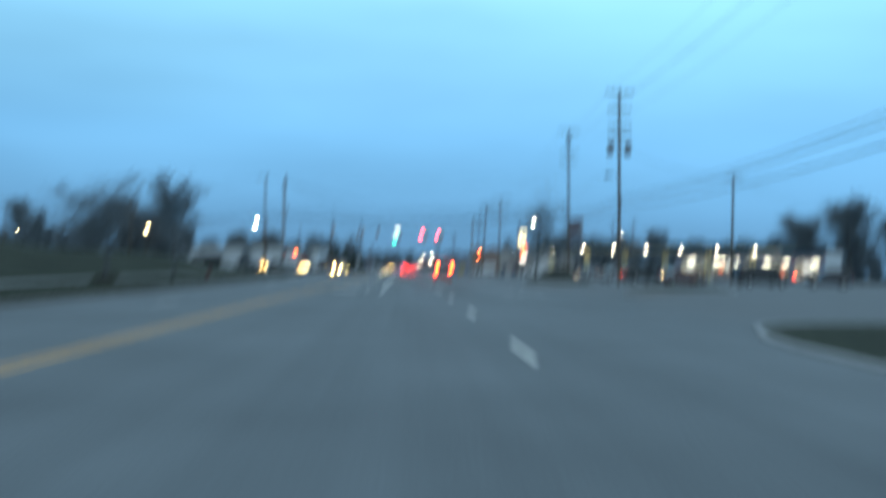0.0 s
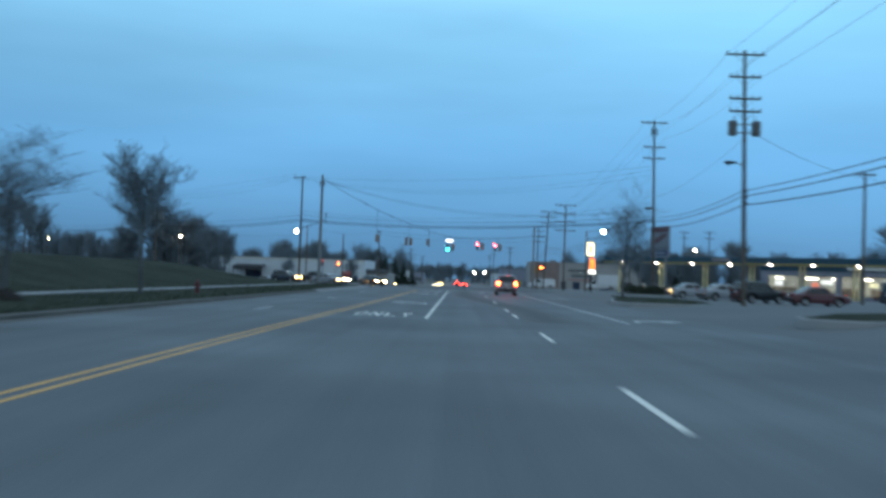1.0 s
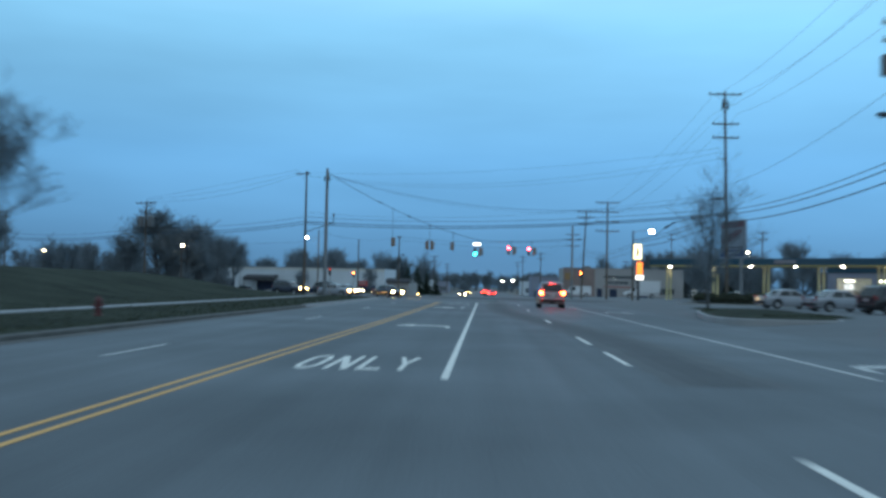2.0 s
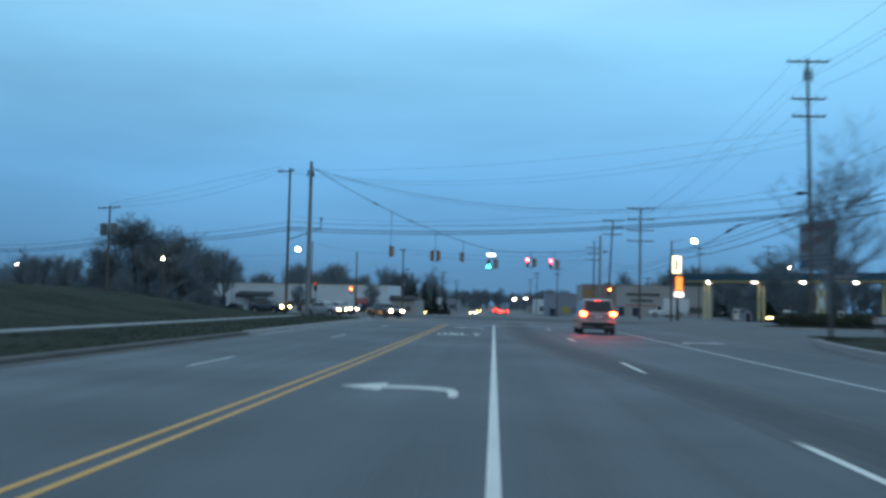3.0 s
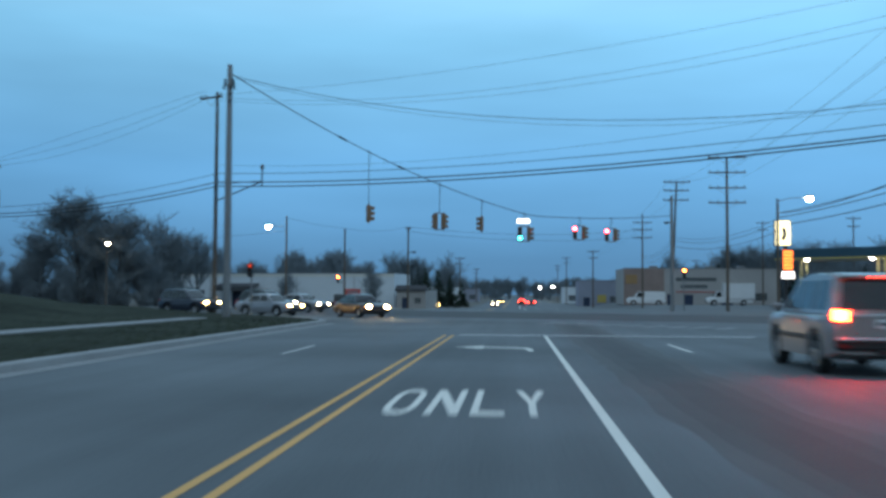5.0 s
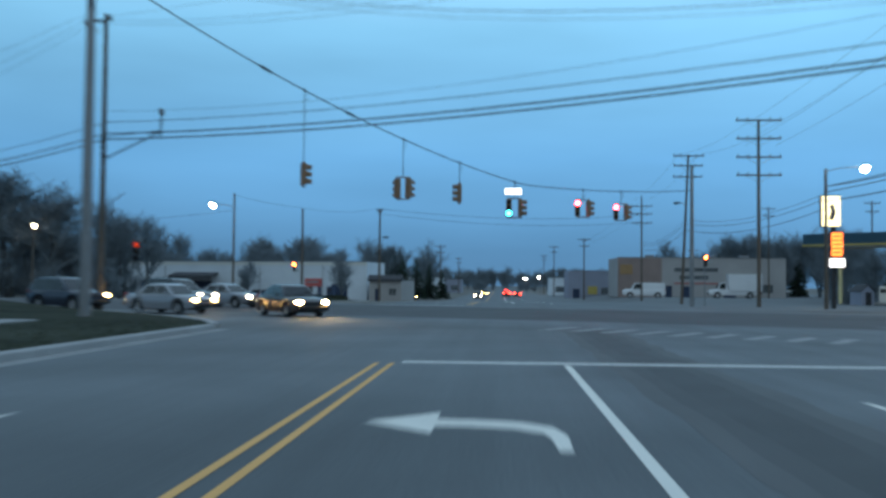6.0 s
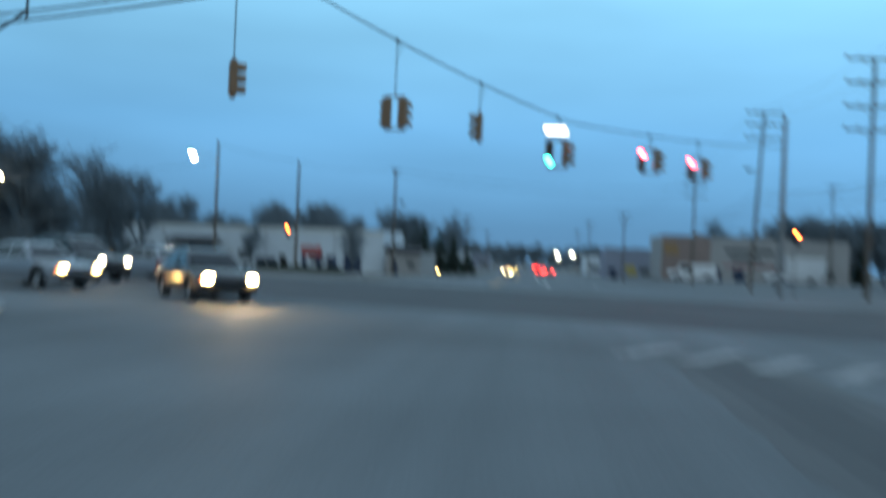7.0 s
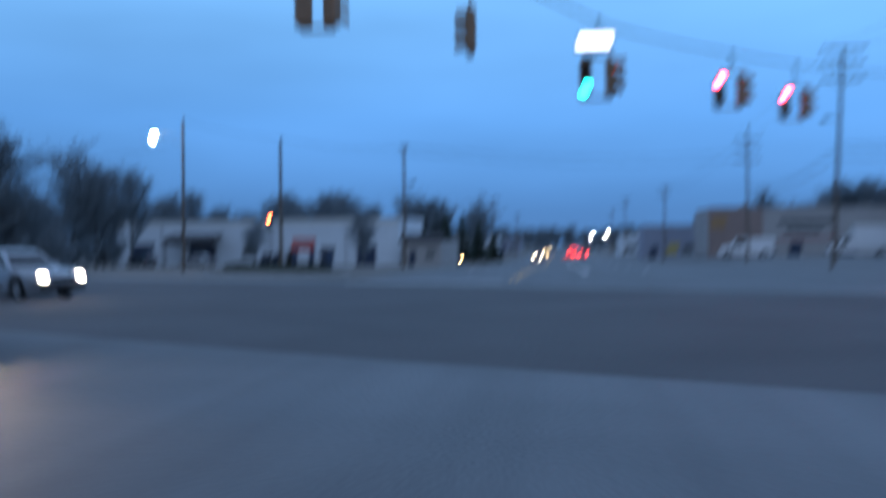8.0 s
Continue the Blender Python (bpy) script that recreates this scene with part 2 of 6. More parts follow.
M_WHITE_PAINT = car_paint("white_car_paint", (0.62, 0.63, 0.64), 0.0)
M_WHITE_WALL = mat("painted_white_block", (0.57, 0.62, 0.66), rough=0.85, var=0.12, big=0.25, fine=6, bump=0.2)
M_TAN_PANEL = mat("tan_painted_panel", (0.30, 0.18, 0.085), rough=0.8, var=0.2, big=0.5, fine=8, bump=0.1)
M_PALE_WALL = mat("pale_grey_render", (0.33, 0.315, 0.305), rough=0.85, var=0.15, big=0.25, fine=6, bump=0.2)
M_GREY_WALL = mat("grey_blue_siding", (0.24, 0.26, 0.32), rough=0.8, var=0.12, big=0.3, fine=5, bump=0.15)
M_BROWN_WALL = mat("tan_brick_wall", (0.25, 0.185, 0.165), rough=0.9, var=0.2, big=0.4, fine=9, bump=0.3)
M_ROOF = mat("dark_roofing", (0.06, 0.062, 0.068), rough=0.85, var=0.2, big=0.4, fine=7, bump=0.2)
M_TEAL = mat("teal_fascia_panel", (0.014, 0.058, 0.090), rough=0.5, var=0.12, big=0.4, fine=9, bump=0.05)
M_YELLOW = mat("yellow_enamel", (0.40, 0.31, 0.08), rough=0.45, var=0.10, big=0.8, fine=12, bump=0.05)
M_POST = mat("cream_post_paint", (0.58, 0.52, 0.28), rough=0.55, var=0.12, big=0.8, fine=12, bump=0.05)
M_SOFFIT = mat("white_soffit", (0.6, 0.6, 0.56), rough=0.6, var=0.06, big=0.5, fine=8, bump=0)
M_STORE_LIT = emit("glowing_shop_ceiling", (1.0, 0.86, 0.56), 1.5)
M_TUBE = emit("lit_fluorescent_tube", (1.0, 0.93, 0.70), 45)
M_POSTER_RED = emit("lit_red_poster", (1.0, 0.22, 0.10), 2.2)
M_STOCK = mat("mixed_shelf_stock", (0.22, 0.17, 0.12), rough=0.6, var=0.6, big=1.5, fine=6, bump=0.1)
M_STRIP = emit("lit_canopy_fitting", (1.0, 0.93, 0.78), 42)
M_SIGN_YELLOW = emit("lit_yellow_sign_face", (1.0, 0.90, 0.52), 2.2)
M_SIGN_ORANGE = emit("lit_orange_price_face", (1.0, 0.20, 0.03), 3.6)
M_SIGN_WHITE = emit("lit_white_sign_face", (1.0, 0.98, 0.92), 2.4)
M_FADED_SIGN = mat("faded_sign_board", (0.20, 0.19, 0.21), rough=0.7, var=0.2, big=0.8, fine=8, bump=0)
M_SIGN_FIELD = mat("weathered_sign_field", (0.235, 0.265, 0.305), rough=0.7, var=0.2, big=0.8, fine=8, bump=0)
M_FADED_RED = mat("faded_red_sign_paint", (0.155, 0.080, 0.095), rough=0.7, var=0.25, big=1, fine=8, bump=0)
M_RED_SIGN = mat("red_sign_paint", (0.36, 0.070, 0.065), rough=0.6, var=0.12, big=1, fine=12, bump=0)
M_BLUE_SIGN = mat("blue_sign_paint", (0.032, 0.060, 0.135), rough=0.5, var=0.12, big=1, fine=12, bump=0)
M_HYDRANT = mat("red_hydrant_paint", (0.11, 0.024, 0.024), rough=0.55, var=0.2, big=4, fine=20, bump=0.1)
M_GARAGE = mat("dark_blue_shutter", (0.02, 0.035, 0.075), rough=0.6, var=0.2, big=1, fine=10, bump=0.1)


# ---- mesh building ----
class Shape:
    """Collects the corners and faces of one mesh."""

    def __init__(self):
        self.v, self.f = [], []

    def add(self, verts, faces, m=None):
        k = len(self.v)
        self.v += [tuple(m @ Vector(p)) if m else tuple(p) for p in verts]
        self.f += [tuple(k + i for i in q) for q in faces]
        return self

    def box(self, c, s, m=None, bev=0.0):
        """A box with its long edges chamfered, centre c and size s."""
        x, y, z = (a / 2 for a in s)
        b = min(bev, x * 0.9, y * 0.9, z * 0.9)
        if b <= 0:
            vs = [(c[0] + i * x, c[1] + j * y, c[2] + k * z) for i in (-1, 1) for j in (-1, 1) for k in (-1, 1)]
            return self.add(vs, [(0, 1, 3, 2), (4, 6, 7, 5), (0, 4, 5, 1), (2, 3, 7, 6), (0, 2, 6, 4), (1, 5, 7, 3)], m)
        ring = [(-x + b, -y), (x - b, -y), (x, -y + b), (x, y - b), (x - b, y), (-x + b, y), (-x, y - b), (-x, -y + b)]
        small = [(p * (x - b) / x, q * (y - b) / y) for p, q in ring]
        layers = [(small, -z), (ring, -z + b), (ring, z - b), (small, z)]
        vs = [(c[0] + p, c[1] + q, c[2] + h) for r, h in layers for p, q in r]
        fs = [(8 * i + j, 8 * i + (j + 1) % 8, 8 * i + 8 + (j + 1) % 8, 8 * i + 8 + j) for i in range(3) for j in range(8)]
        return self.add(vs, fs + [tuple(range(7, -1, -1)), tuple(range(24, 32))], m)

    def rod(self, p, q, r0, r1=None, n=8, m=None, caps=True):
        """A tapered round bar from p to q."""
        p, q = Vector(p), Vector(q)
        r1 = r0 if r1 is None else r1
        d = (q - p).normalized()
        a = d.orthogonal().normalized()
        b = d.cross(a)
        vs = []
        for c, r in ((p, r0), (q, r1)):
            vs += [c + (a * math.cos(t) + b * math.sin(t)) * r for t in (2 * math.pi * i / n for i in range(n))]
        fs = [(i, (i + 1) % n, n + (i + 1) % n, n + i) for i in range(n)]
        if caps:
            fs += [tuple(range(n - 1, -1, -1)), tuple(range(n, 2 * n))]
        return self.add(vs, fs, m)

    def lathe(self, prof, n=12, m=None):
        """A turned body round z from (radius, height) pairs."""
        vs = [(r * math.cos(2 * math.pi * i / n), r * math.sin(2 * math.pi * i / n), z) for r, z in prof for i in range(n)]
        fs = [(n * k + i, n * k + (i + 1) % n, n * k + n + (i + 1) % n, n * k + n + i) for k in range(len(prof) - 1) for i in range(n)]
        fs += [tuple(range(n - 1, -1, -1)), tuple(range(n * (len(prof) - 1), n * len(prof)))]
        return self.add(vs, fs, m)

    def tube(self, pts, r, n=5):
        """A bar of constant thickness along points."""
        rows = []
        for i, p in enumerate(pts):
            d = (Vector(pts[min(i + 1, len(pts) - 1)]) - Vector(pts[max(i - 1, 0)])).normalized()
            a = d.cross(Vector((0, 0, 1)))
            a = a.normalized() if a.length > 1e-4 else Vector((1, 0, 0))
            b = d.cross(a)
            rows.append([Vector(p) + (a * math.cos(t) + b * math.sin(t)) * r for t in (2 * math.pi * k / n for k in range(n))])
        vs = [v for row in rows for v in row]
        fs = [(n * k + i, n * k + (i + 1) % n, n * k + n + (i + 1) % n, n * k + n + i) for k in range(len(pts) - 1) for i in range(n)]
        return self.add(vs, fs)

    def prism(self, poly, x0, x1, m=None):
        """A plate: the outline of (y, z) pairs, from x0 to x1."""
        n = len(poly)
        vs = [(x0, y, z) for y, z in poly] + [(x1, y, z) for y, z in poly]
        fs = [(i, (i + 1) % n, n + (i + 1) % n, n + i) for i in range(n)] + [tuple(range(n - 1, -1, -1)), tuple(range(n, 2 * n))]
        return self.add(vs, fs, m)

    def slab(self, poly, z0, z1, m=None):
        """A flat plate: the outline of (x, y) pairs, from z0 to z1."""
        n = len(poly)
        vs = [(x, y, z0) for x, y in poly] + [(x, y, z1) for x, y in poly]
        fs = [(i, (i + 1) % n, n + (i + 1) % n, n + i) for i in range(n)] + [tuple(range(n - 1, -1, -1)), tuple(range(n, 2 * n))]
        return self.add(vs, fs, m)

    def mesh(self, name, material, smooth=False):
        me = bpy.data.meshes.new(name)
        me.from_pydata(self.v, [], self.f)
        me.materials.append(material)
        bm = bmesh.new()
        bm.from_mesh(me)
        bmesh.ops.recalc_face_normals(bm, faces=bm.faces)
        bm.to_mesh(me)
        bm.free()
        if smooth:
            me.polygons.foreach_set("use_smooth", [True] * len(me.polygons))
            me.set_sharp_from_angle(angle=radians(38))
        return me


def part(name, shape, material, parent=None, label="", smooth=False):
    me = shape if isinstance(shape, bpy.types.Mesh) else shape.mesh(name, material, smooth)
    ob = new(name, me)
    ob.parent = parent
    return tagged(ob, label)


def thing(name, m, label, category, group="", kind=""):
    ob = new(name)
    ob.matrix_basis = m
    ob.empty_display_size = 0.2
    return tagged(ob, label, category, group, kind)


def sstep(a, b, t):
    u = min(1.0, max(0.0, (t - a) / (b - a)))
    return u * u * (3 - 2 * u)


def fall(y):
    """The height of the street's centre: level, then a gentle dip past the crossing."""
    return -1.4 * sstep(182, 300, y)


def yard_z(x, y):
    """The yard before the long shop stands a little higher than the street."""
    return fall(y) + 0.9 * sstep(17, 24, x) * sstep(240, 272, y)


def lot_z(x, y):
    """The forecourt rises a little from the street."""
    return fall(y) + 0.35 * sstep(13.0, 19.0, x) * sstep(28, 60, y) * (1 - sstep(150, 185, y))


# the crossing street runs askew: along U, with N pointing away from the camera's start
U = Vector((0.90, -0.43, 0)).normalized()
N = Vector((0.43, 0.90, 0)).normalized()
C0 = Vector((0.0, 155.6, 0))


def cross(a, b):
    """The place a metres along the crossing street and b metres past its near paving edge."""
    p = C0 + U * a + N * b
    return p.x, p.y


# ---- ground, roads, verges ----
def sheet(name, xs, ys, height, material, label, category, kind="structure", skirt=0.0):
    """A sheet over a grid of lines in x and y."""
    s = Shape()
    nx, ny = len(xs), len(ys)
    s.v = [(x, y, height(x, y)) for y in ys for x in xs]
    s.f = [(j * nx + i, j * nx + i + 1, (j + 1) * nx + i + 1, (j + 1) * nx + i) for j in range(ny - 1) for i in range(nx - 1)]
    ob = part(name, s, material, smooth=True)
    return tagged(ob, label, category, kind=kind)


def steps(a, b, d):
    n = max(1, round(abs(b - a) / d))
    return [a + (b - a) * i / n for i in range(n + 1)]


GX = [-3000, -1500, -700, -400] + steps(-260, 260, 6) + [400, 700, 1500, 3000]
GY = [-400, -150] + steps(-60, 420, 5) + [600, 1000, 1800, 3500]
sheet("ground", GX, GY, lambda x, y: fall(y) - 0.06, M_GROUND, "dry earth and thin winter grass under the whole district", "ground")

road = sheet("road", [-10.6, -7, -3.5, 0, 3.5, 7.7, 12.0], steps(-80, 420, 4) + [700, 1200, 2200], lambda x, y: fall(y), M_ASPHALT,
             "grey worn asphalt of a five-lane road", "road")
s = Shape()
for i in range(-60, 60):
    a = i * 4.0
    q = [cross(a, -7.5), cross(a + 4, -7.5), cross(a + 4, 24), cross(a, 24)]
    s.add([(x, y, fall(y) + 0.0015) for x, y in q], [(0, 1, 2, 3)])
s.add([(-70, 125, 0.0005), (-10.55, 125, 0.0005), (-10.55, 158, 0.0005), (-70, 186, 0.0005)], [(0, 1, 2, 3)])
cross_road = tagged(part("cross_road", s, M_ASPHALT), "worn grey asphalt of the crossing street", "road", kind="structure")
s = Shape()
for i in range(-60, 60):
    for b in (0, 5, 10, 15):
        a = i * 4.0
        wob = [0.22 * math.sin(0.31 * v) + 0.1 * math.sin(1.3 * v) if b == 0 else 0 for v in (a, a + 4)]
        q = [cross(a, b + wob[0]), cross(a + 4, b + wob[1]), cross(a + 4, b + 5), cross(a, b + 5)]
        s.add([(x, y, fall(y) + 0.0032) for x, y in q], [(0, 1, 2, 3)])
part("dark_paving", s, M_ASPHALT_DARK, cross_road, "newer dark asphalt lanes")

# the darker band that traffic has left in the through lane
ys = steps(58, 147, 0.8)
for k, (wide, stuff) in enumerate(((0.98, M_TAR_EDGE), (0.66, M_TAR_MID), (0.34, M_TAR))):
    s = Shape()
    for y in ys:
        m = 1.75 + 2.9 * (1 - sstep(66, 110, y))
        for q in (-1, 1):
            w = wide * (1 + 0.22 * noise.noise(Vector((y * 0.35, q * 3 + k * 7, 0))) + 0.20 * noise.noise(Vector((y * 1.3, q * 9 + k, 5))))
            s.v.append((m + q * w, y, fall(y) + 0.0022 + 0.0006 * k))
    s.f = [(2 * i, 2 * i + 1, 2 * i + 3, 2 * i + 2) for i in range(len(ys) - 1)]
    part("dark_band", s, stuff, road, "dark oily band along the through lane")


# ---- road markings ----
def stripe(name, x0, x1, y0, y1, material, label="", owner=None, drift=0.0):
    """A painted line; drift is how far aside it runs before the turn lane opens."""
    s = Shape()
    ys = steps(y0, y1, 4)
    s.v = [(x + drift * (1 - sstep(38, 94, y)), y, fall(y) + 0.0045) for y in ys for x in (x0, x1)]
    s.f = [(2 * i, 2 * i + 1, 2 * i + 3, 2 * i + 2) for i in range(len(ys) - 1)]
    return part(name, s, material, owner or road, label)


for x in (-3.66, -3.36):
    stripe("yellow_line", x - 0.05, x + 0.05, -80, 132, M_YELLOW_LINE, "yellow centre line", drift=-0.42)
    stripe("yellow_line", x - 0.05, x + 0.05, 186, 700, M_YELLOW_LINE, "yellow centre line")
stripe("turn_lane_line", -0.065, 0.065, 58.2, 131.9, M_WHITE_LINE, "solid white lane line")
stripe("turn_lane_line", -0.08, 0.08, 196, 420, M_WHITE_LINE, "solid white lane line")
stripe("edge_line", 7.64, 7.76, 60, 126, M_FADED_LINE, "thin worn white edge line")
stripe("stop_line", -3.2, 7.6, 132.1, 132.6, M_FADED_LINE, "worn white stop line")
stripe("stop_line", -10.4, -3.8, 183.5, 184.0, M_FADED_LINE, "worn white stop line")
dash = Shape().add([(-0.06, 0, 0), (0.06, 0, 0), (0.06, 3.9, 0), (-0.06, 3.9, 0)], [(0, 1, 2, 3)]).mesh("lane_dash", M_WHITE_LINE)
dash_old = Shape().add([(-0.055, 0, 0), (0.055, 0, 0), (0.055, 3.8, 0), (-0.055, 3.8, 0)], [(0, 1, 2, 3)]).mesh("lane_dash", M_FADED_LINE)
for y in [33.4 - 13.9, 33.4, 47.4, 62.0, 70.5 - 1.5, 84.6, 104.0, 122.6] + [200 + 15.2 * i for i in range(14)]:
    part("lane_dash", dash, None, road).location = (3.57, y, fall(y + 2) + 0.0045)
for y in [2, 19, 36.0, 61.2, 82.9, 102.0, 120.4] + [200 + 15.2 * i for i in range(14)]:
    part("lane_dash", dash_old, None, road).location = (-6.9, y, fall(y + 2) + 0.0045)


def word_only(y, owner):
    """The word ONLY across the turn lane, letters 3 m long."""
    w, h, t = 0.44, 3.1, 0.10
    letters = [
        [[(0, .25), (0.06, 0.08), (.14, 0), (.30, 0), (.38, 0.08), (w, .25), (w, .75), (.38, .92), (.30, 1), (.14, 1), (.06, .92), (0, .75)],
         [(t, .27), (t + .02, .17), (.17, .12), (.27, .12), (.32, .17), (w - t, .27), (w - t, .73), (.32, .83), (.27, .88), (.17, .88), (t + .02, .83), (t, .73)]],
        [[(0, 0), (t, 0), (t, .62), (w - t, 0), (w, 0), (w, 1), (w - t, 1), (w - t, .38), (t, 1), (0, 1)]],
        [[(0, 0), (w, 0), (w, .13), (t, .13), (t, 1), (0, 1)]],
        [[(.17, 0), (.27, 0), (.27, .45), (w, 1), (w - .11, 1), (.22, .60), (.11, 1), (0, 1), (.17, .45)]],
    ]
    z = fall(y) + 0.0045
    for k, polys in enumerate(letters):
        x0 = -2.86 + k * 0.59
        s = Shape()
        if len(polys) == 2:
            n = len(polys[0])
            s.v = [(x0 + a, y + b * h, z) for p in polys for a, b in p]
            s.f = [(i, (i + 1) % n, n + (i + 1) % n, n + i) for i in range(n)]
        else:
            s.add([(x0 + a, y + b * h, z) for a, b in polys[0]], [tuple(range(len(polys[0])))])
        part("road_letter", s, M_WHITE_LINE, owner, "white painted letter " + "ONLY"[k])


def turn_arrow(y, owner, x=-1.7, way=-1, material=None):
    """A turn arrow: a stem that bends to a broad head, about 2.8 m long."""
    z = fall(y) + 0.0045
    stem = [(0.95, 0.0), (1.08, 0.0), (1.10, 0.9), (0.98, 1.5), (0.62, 1.85), (0.1, 1.98), (-0.30, 2.0), (-0.30, 2.55),
            (-1.10, 1.72), (-0.30, 0.95), (-0.30, 1.45), (0.1, 1.45), (0.55, 1.35), (0.86, 1.05), (0.92, 0.7)]
    s = Shape().add([(x - way * a if way > 0 else x + a, y + b, z) for a, b in stem], [tuple(range(len(stem)))])
    part("turn_arrow", s, material or M_WHITE_LINE, owner, "white painted turn arrow")


word_only(59.6, road)
turn_arrow(77.3, road)
word_only(108.8, road)
turn_arrow(122.4, road)
turn_arrow(61.6, road, x=9.4, way=1, material=M_FADED_LINE)
turn_arrow(104.0, road, x=9.5, way=1, material=M_FADED_LINE)
for k in range(9):
    a, b = 3.9 + 1.2 * k, -8.15 - 0.30 * k
    q = [cross(a, b), cross(a + 0.42, b), cross(a + 0.60, b + 2.8), cross(a + 0.18, b + 2.8)]
    s = Shape().add([(x, y, 0.0050) for x, y in q], [(0, 1, 2, 3)])
    part("crosswalk_bar", s, M_CROSSWALK, cross_road, "faded white crosswalk bar")


# ---- left verge with its bank, kerb and footpath ----
def verge_end(x):
    d = -10.9 - x
    return 147.6 + (1.1 * d if d < 11.5 else 12.65 + 0.48 * (d - 11.5)) - 2.2 * math.exp(-d / 0.8)


def bank(x, y):
    """The grass bank behind the footpath."""
    up = sstep(-20.5, -37, x) * (1 - sstep(140, 176, y))
    return 0.13 + 0.05 * sstep(-11, -16, x) + (3.4 - 1.25 * sstep(65, 112, y)) * up + 0.12 * noise.noise(Vector((x * 0.15, y * 0.15, 0))) * sstep(-19, -26, x)


xs = [-10.9, -11.6, -12.6, -14, -15.5, -16.7, -18.3, -19.5, -21] + steps(-23, -60, 2.2) + [-70, -85, -110, -150]
s = Shape()
rows = 110
for x in xs:
    for j in range(rows + 1):
        y = -60 + (verge_end(x) + 60) * j / rows
        s.v.append((x, y, bank(x, y)))
    s.v.append((x, verge_end(x), -0.06))
n = rows + 2
s.f = [(i * n + j, i * n + j + 1, (i + 1) * n + j + 1, (i + 1) * n + j) for i in range(len(xs) - 1) for j in range(n - 1)]
verge = tagged(part("verge", s, M_GRASS, smooth=True), "rough winter grass verge rising to a bank", "verge", kind="structure")

s = Shape().box((0, 0, 0), (0.34, 2.94, 0.30), bev=0.03).mesh("kerb_stone", M_CONCRETE)
s_old = Shape().box((0, 0, 0), (0.34, 2.94, 0.24), bev=0.04).mesh("kerb_stone", M_KERB_OLD)
kerb = thing("kerb", pose(0, 0, 0), "pale concrete kerb along the grass verge", "kerb", kind="structure")
for i in range(68):
    part("kerb_stone", s if i >= 54 else s_old, None, kerb).location = (-10.74, -58 + 3.0 * i, 0.02)
for i in range(9):
    y0 = verge_end(-10.9 - 1.4 * i)
    x0, x1 = -10.9 - 1.4 * i, -10.9 - 1.4 * (i + 1)
    y1 = verge_end(x1)
    d = math.hypot(x1 - x0, y1 - y0)
    ob = part("kerb_stone", s, None, kerb)
    ob.matrix_basis = pose((x0 + x1) / 2, (y0 + y1) / 2 + 0.1, 0.024, 0, 0, math.degrees(math.atan2(x0 - x1, y1 - y0))) @ Matrix.Diagonal((1, d / 2.98, 1, 1))
pan = Shape().box((0, 0, 0), (0.46, 2.96, 0.10), bev=0.01).mesh("gutter_slab", M_GUTTER)
pan_old = Shape().box((0, 0, 0), (0.46, 2.96, 0.10), bev=0.01).mesh("gutter_slab", M_KERB_OLD)
for i in range(68):
    part("gutter_slab", pan if i >= 54 else pan_old, None, kerb).location = (-10.34, -58 + 3.0 * i, -0.040 + 0.002 * (i % 3))
slab = Shape().box((0, 0, 0), (1.25, 1.485, 0.10), bev=0.012).mesh("paving_slab", M_WALKWAY)
footpath = thing("footpath", pose(0, 0, 0), "pale concrete slab footpath through the grass", "pavement", kind="structure")
for i in range(96):
    y = 2 + 1.5 * i
    x = -17.3 - 0.004 * (y - 70)
    if y < verge_end(x) - 1.0:
        part("paving_slab", slab, None, footpath).location = (x, y, 0.175 + 0.006 * math.sin(i * 2.4))

# ---- forecourt side ----
sheet("parking_lot", [11.9, 14, 16, 18, 20] + steps(24, 120, 6), steps(-40, 152, 4), lambda x, y: lot_z(x, y) - 0.004 - (0.03 if x < 12 else 0), M_LOT,
      "patched grey asphalt forecourt and parking lot", "parking lot")
s = Shape()
xs, ys = [11.9, 17, 19, 22, 24, 60, 120], steps(176, 420, 5)
s.v = [(x, max(y, cross(0, 25)[1] - 0.48 * (x - 10)), yard_z(x, y) - 0.02) for y in ys for x in xs]
s.f = [(j * 7 + i, j * 7 + i + 1, j * 7 + i + 8, j * 7 + i + 7) for j in range(len(ys) - 1) for i in range(6)]
tagged(part("forecourt", s, M_LOT, smooth=True), "pale worn asphalt forecourt past the crossing", "parking lot", kind="structure")


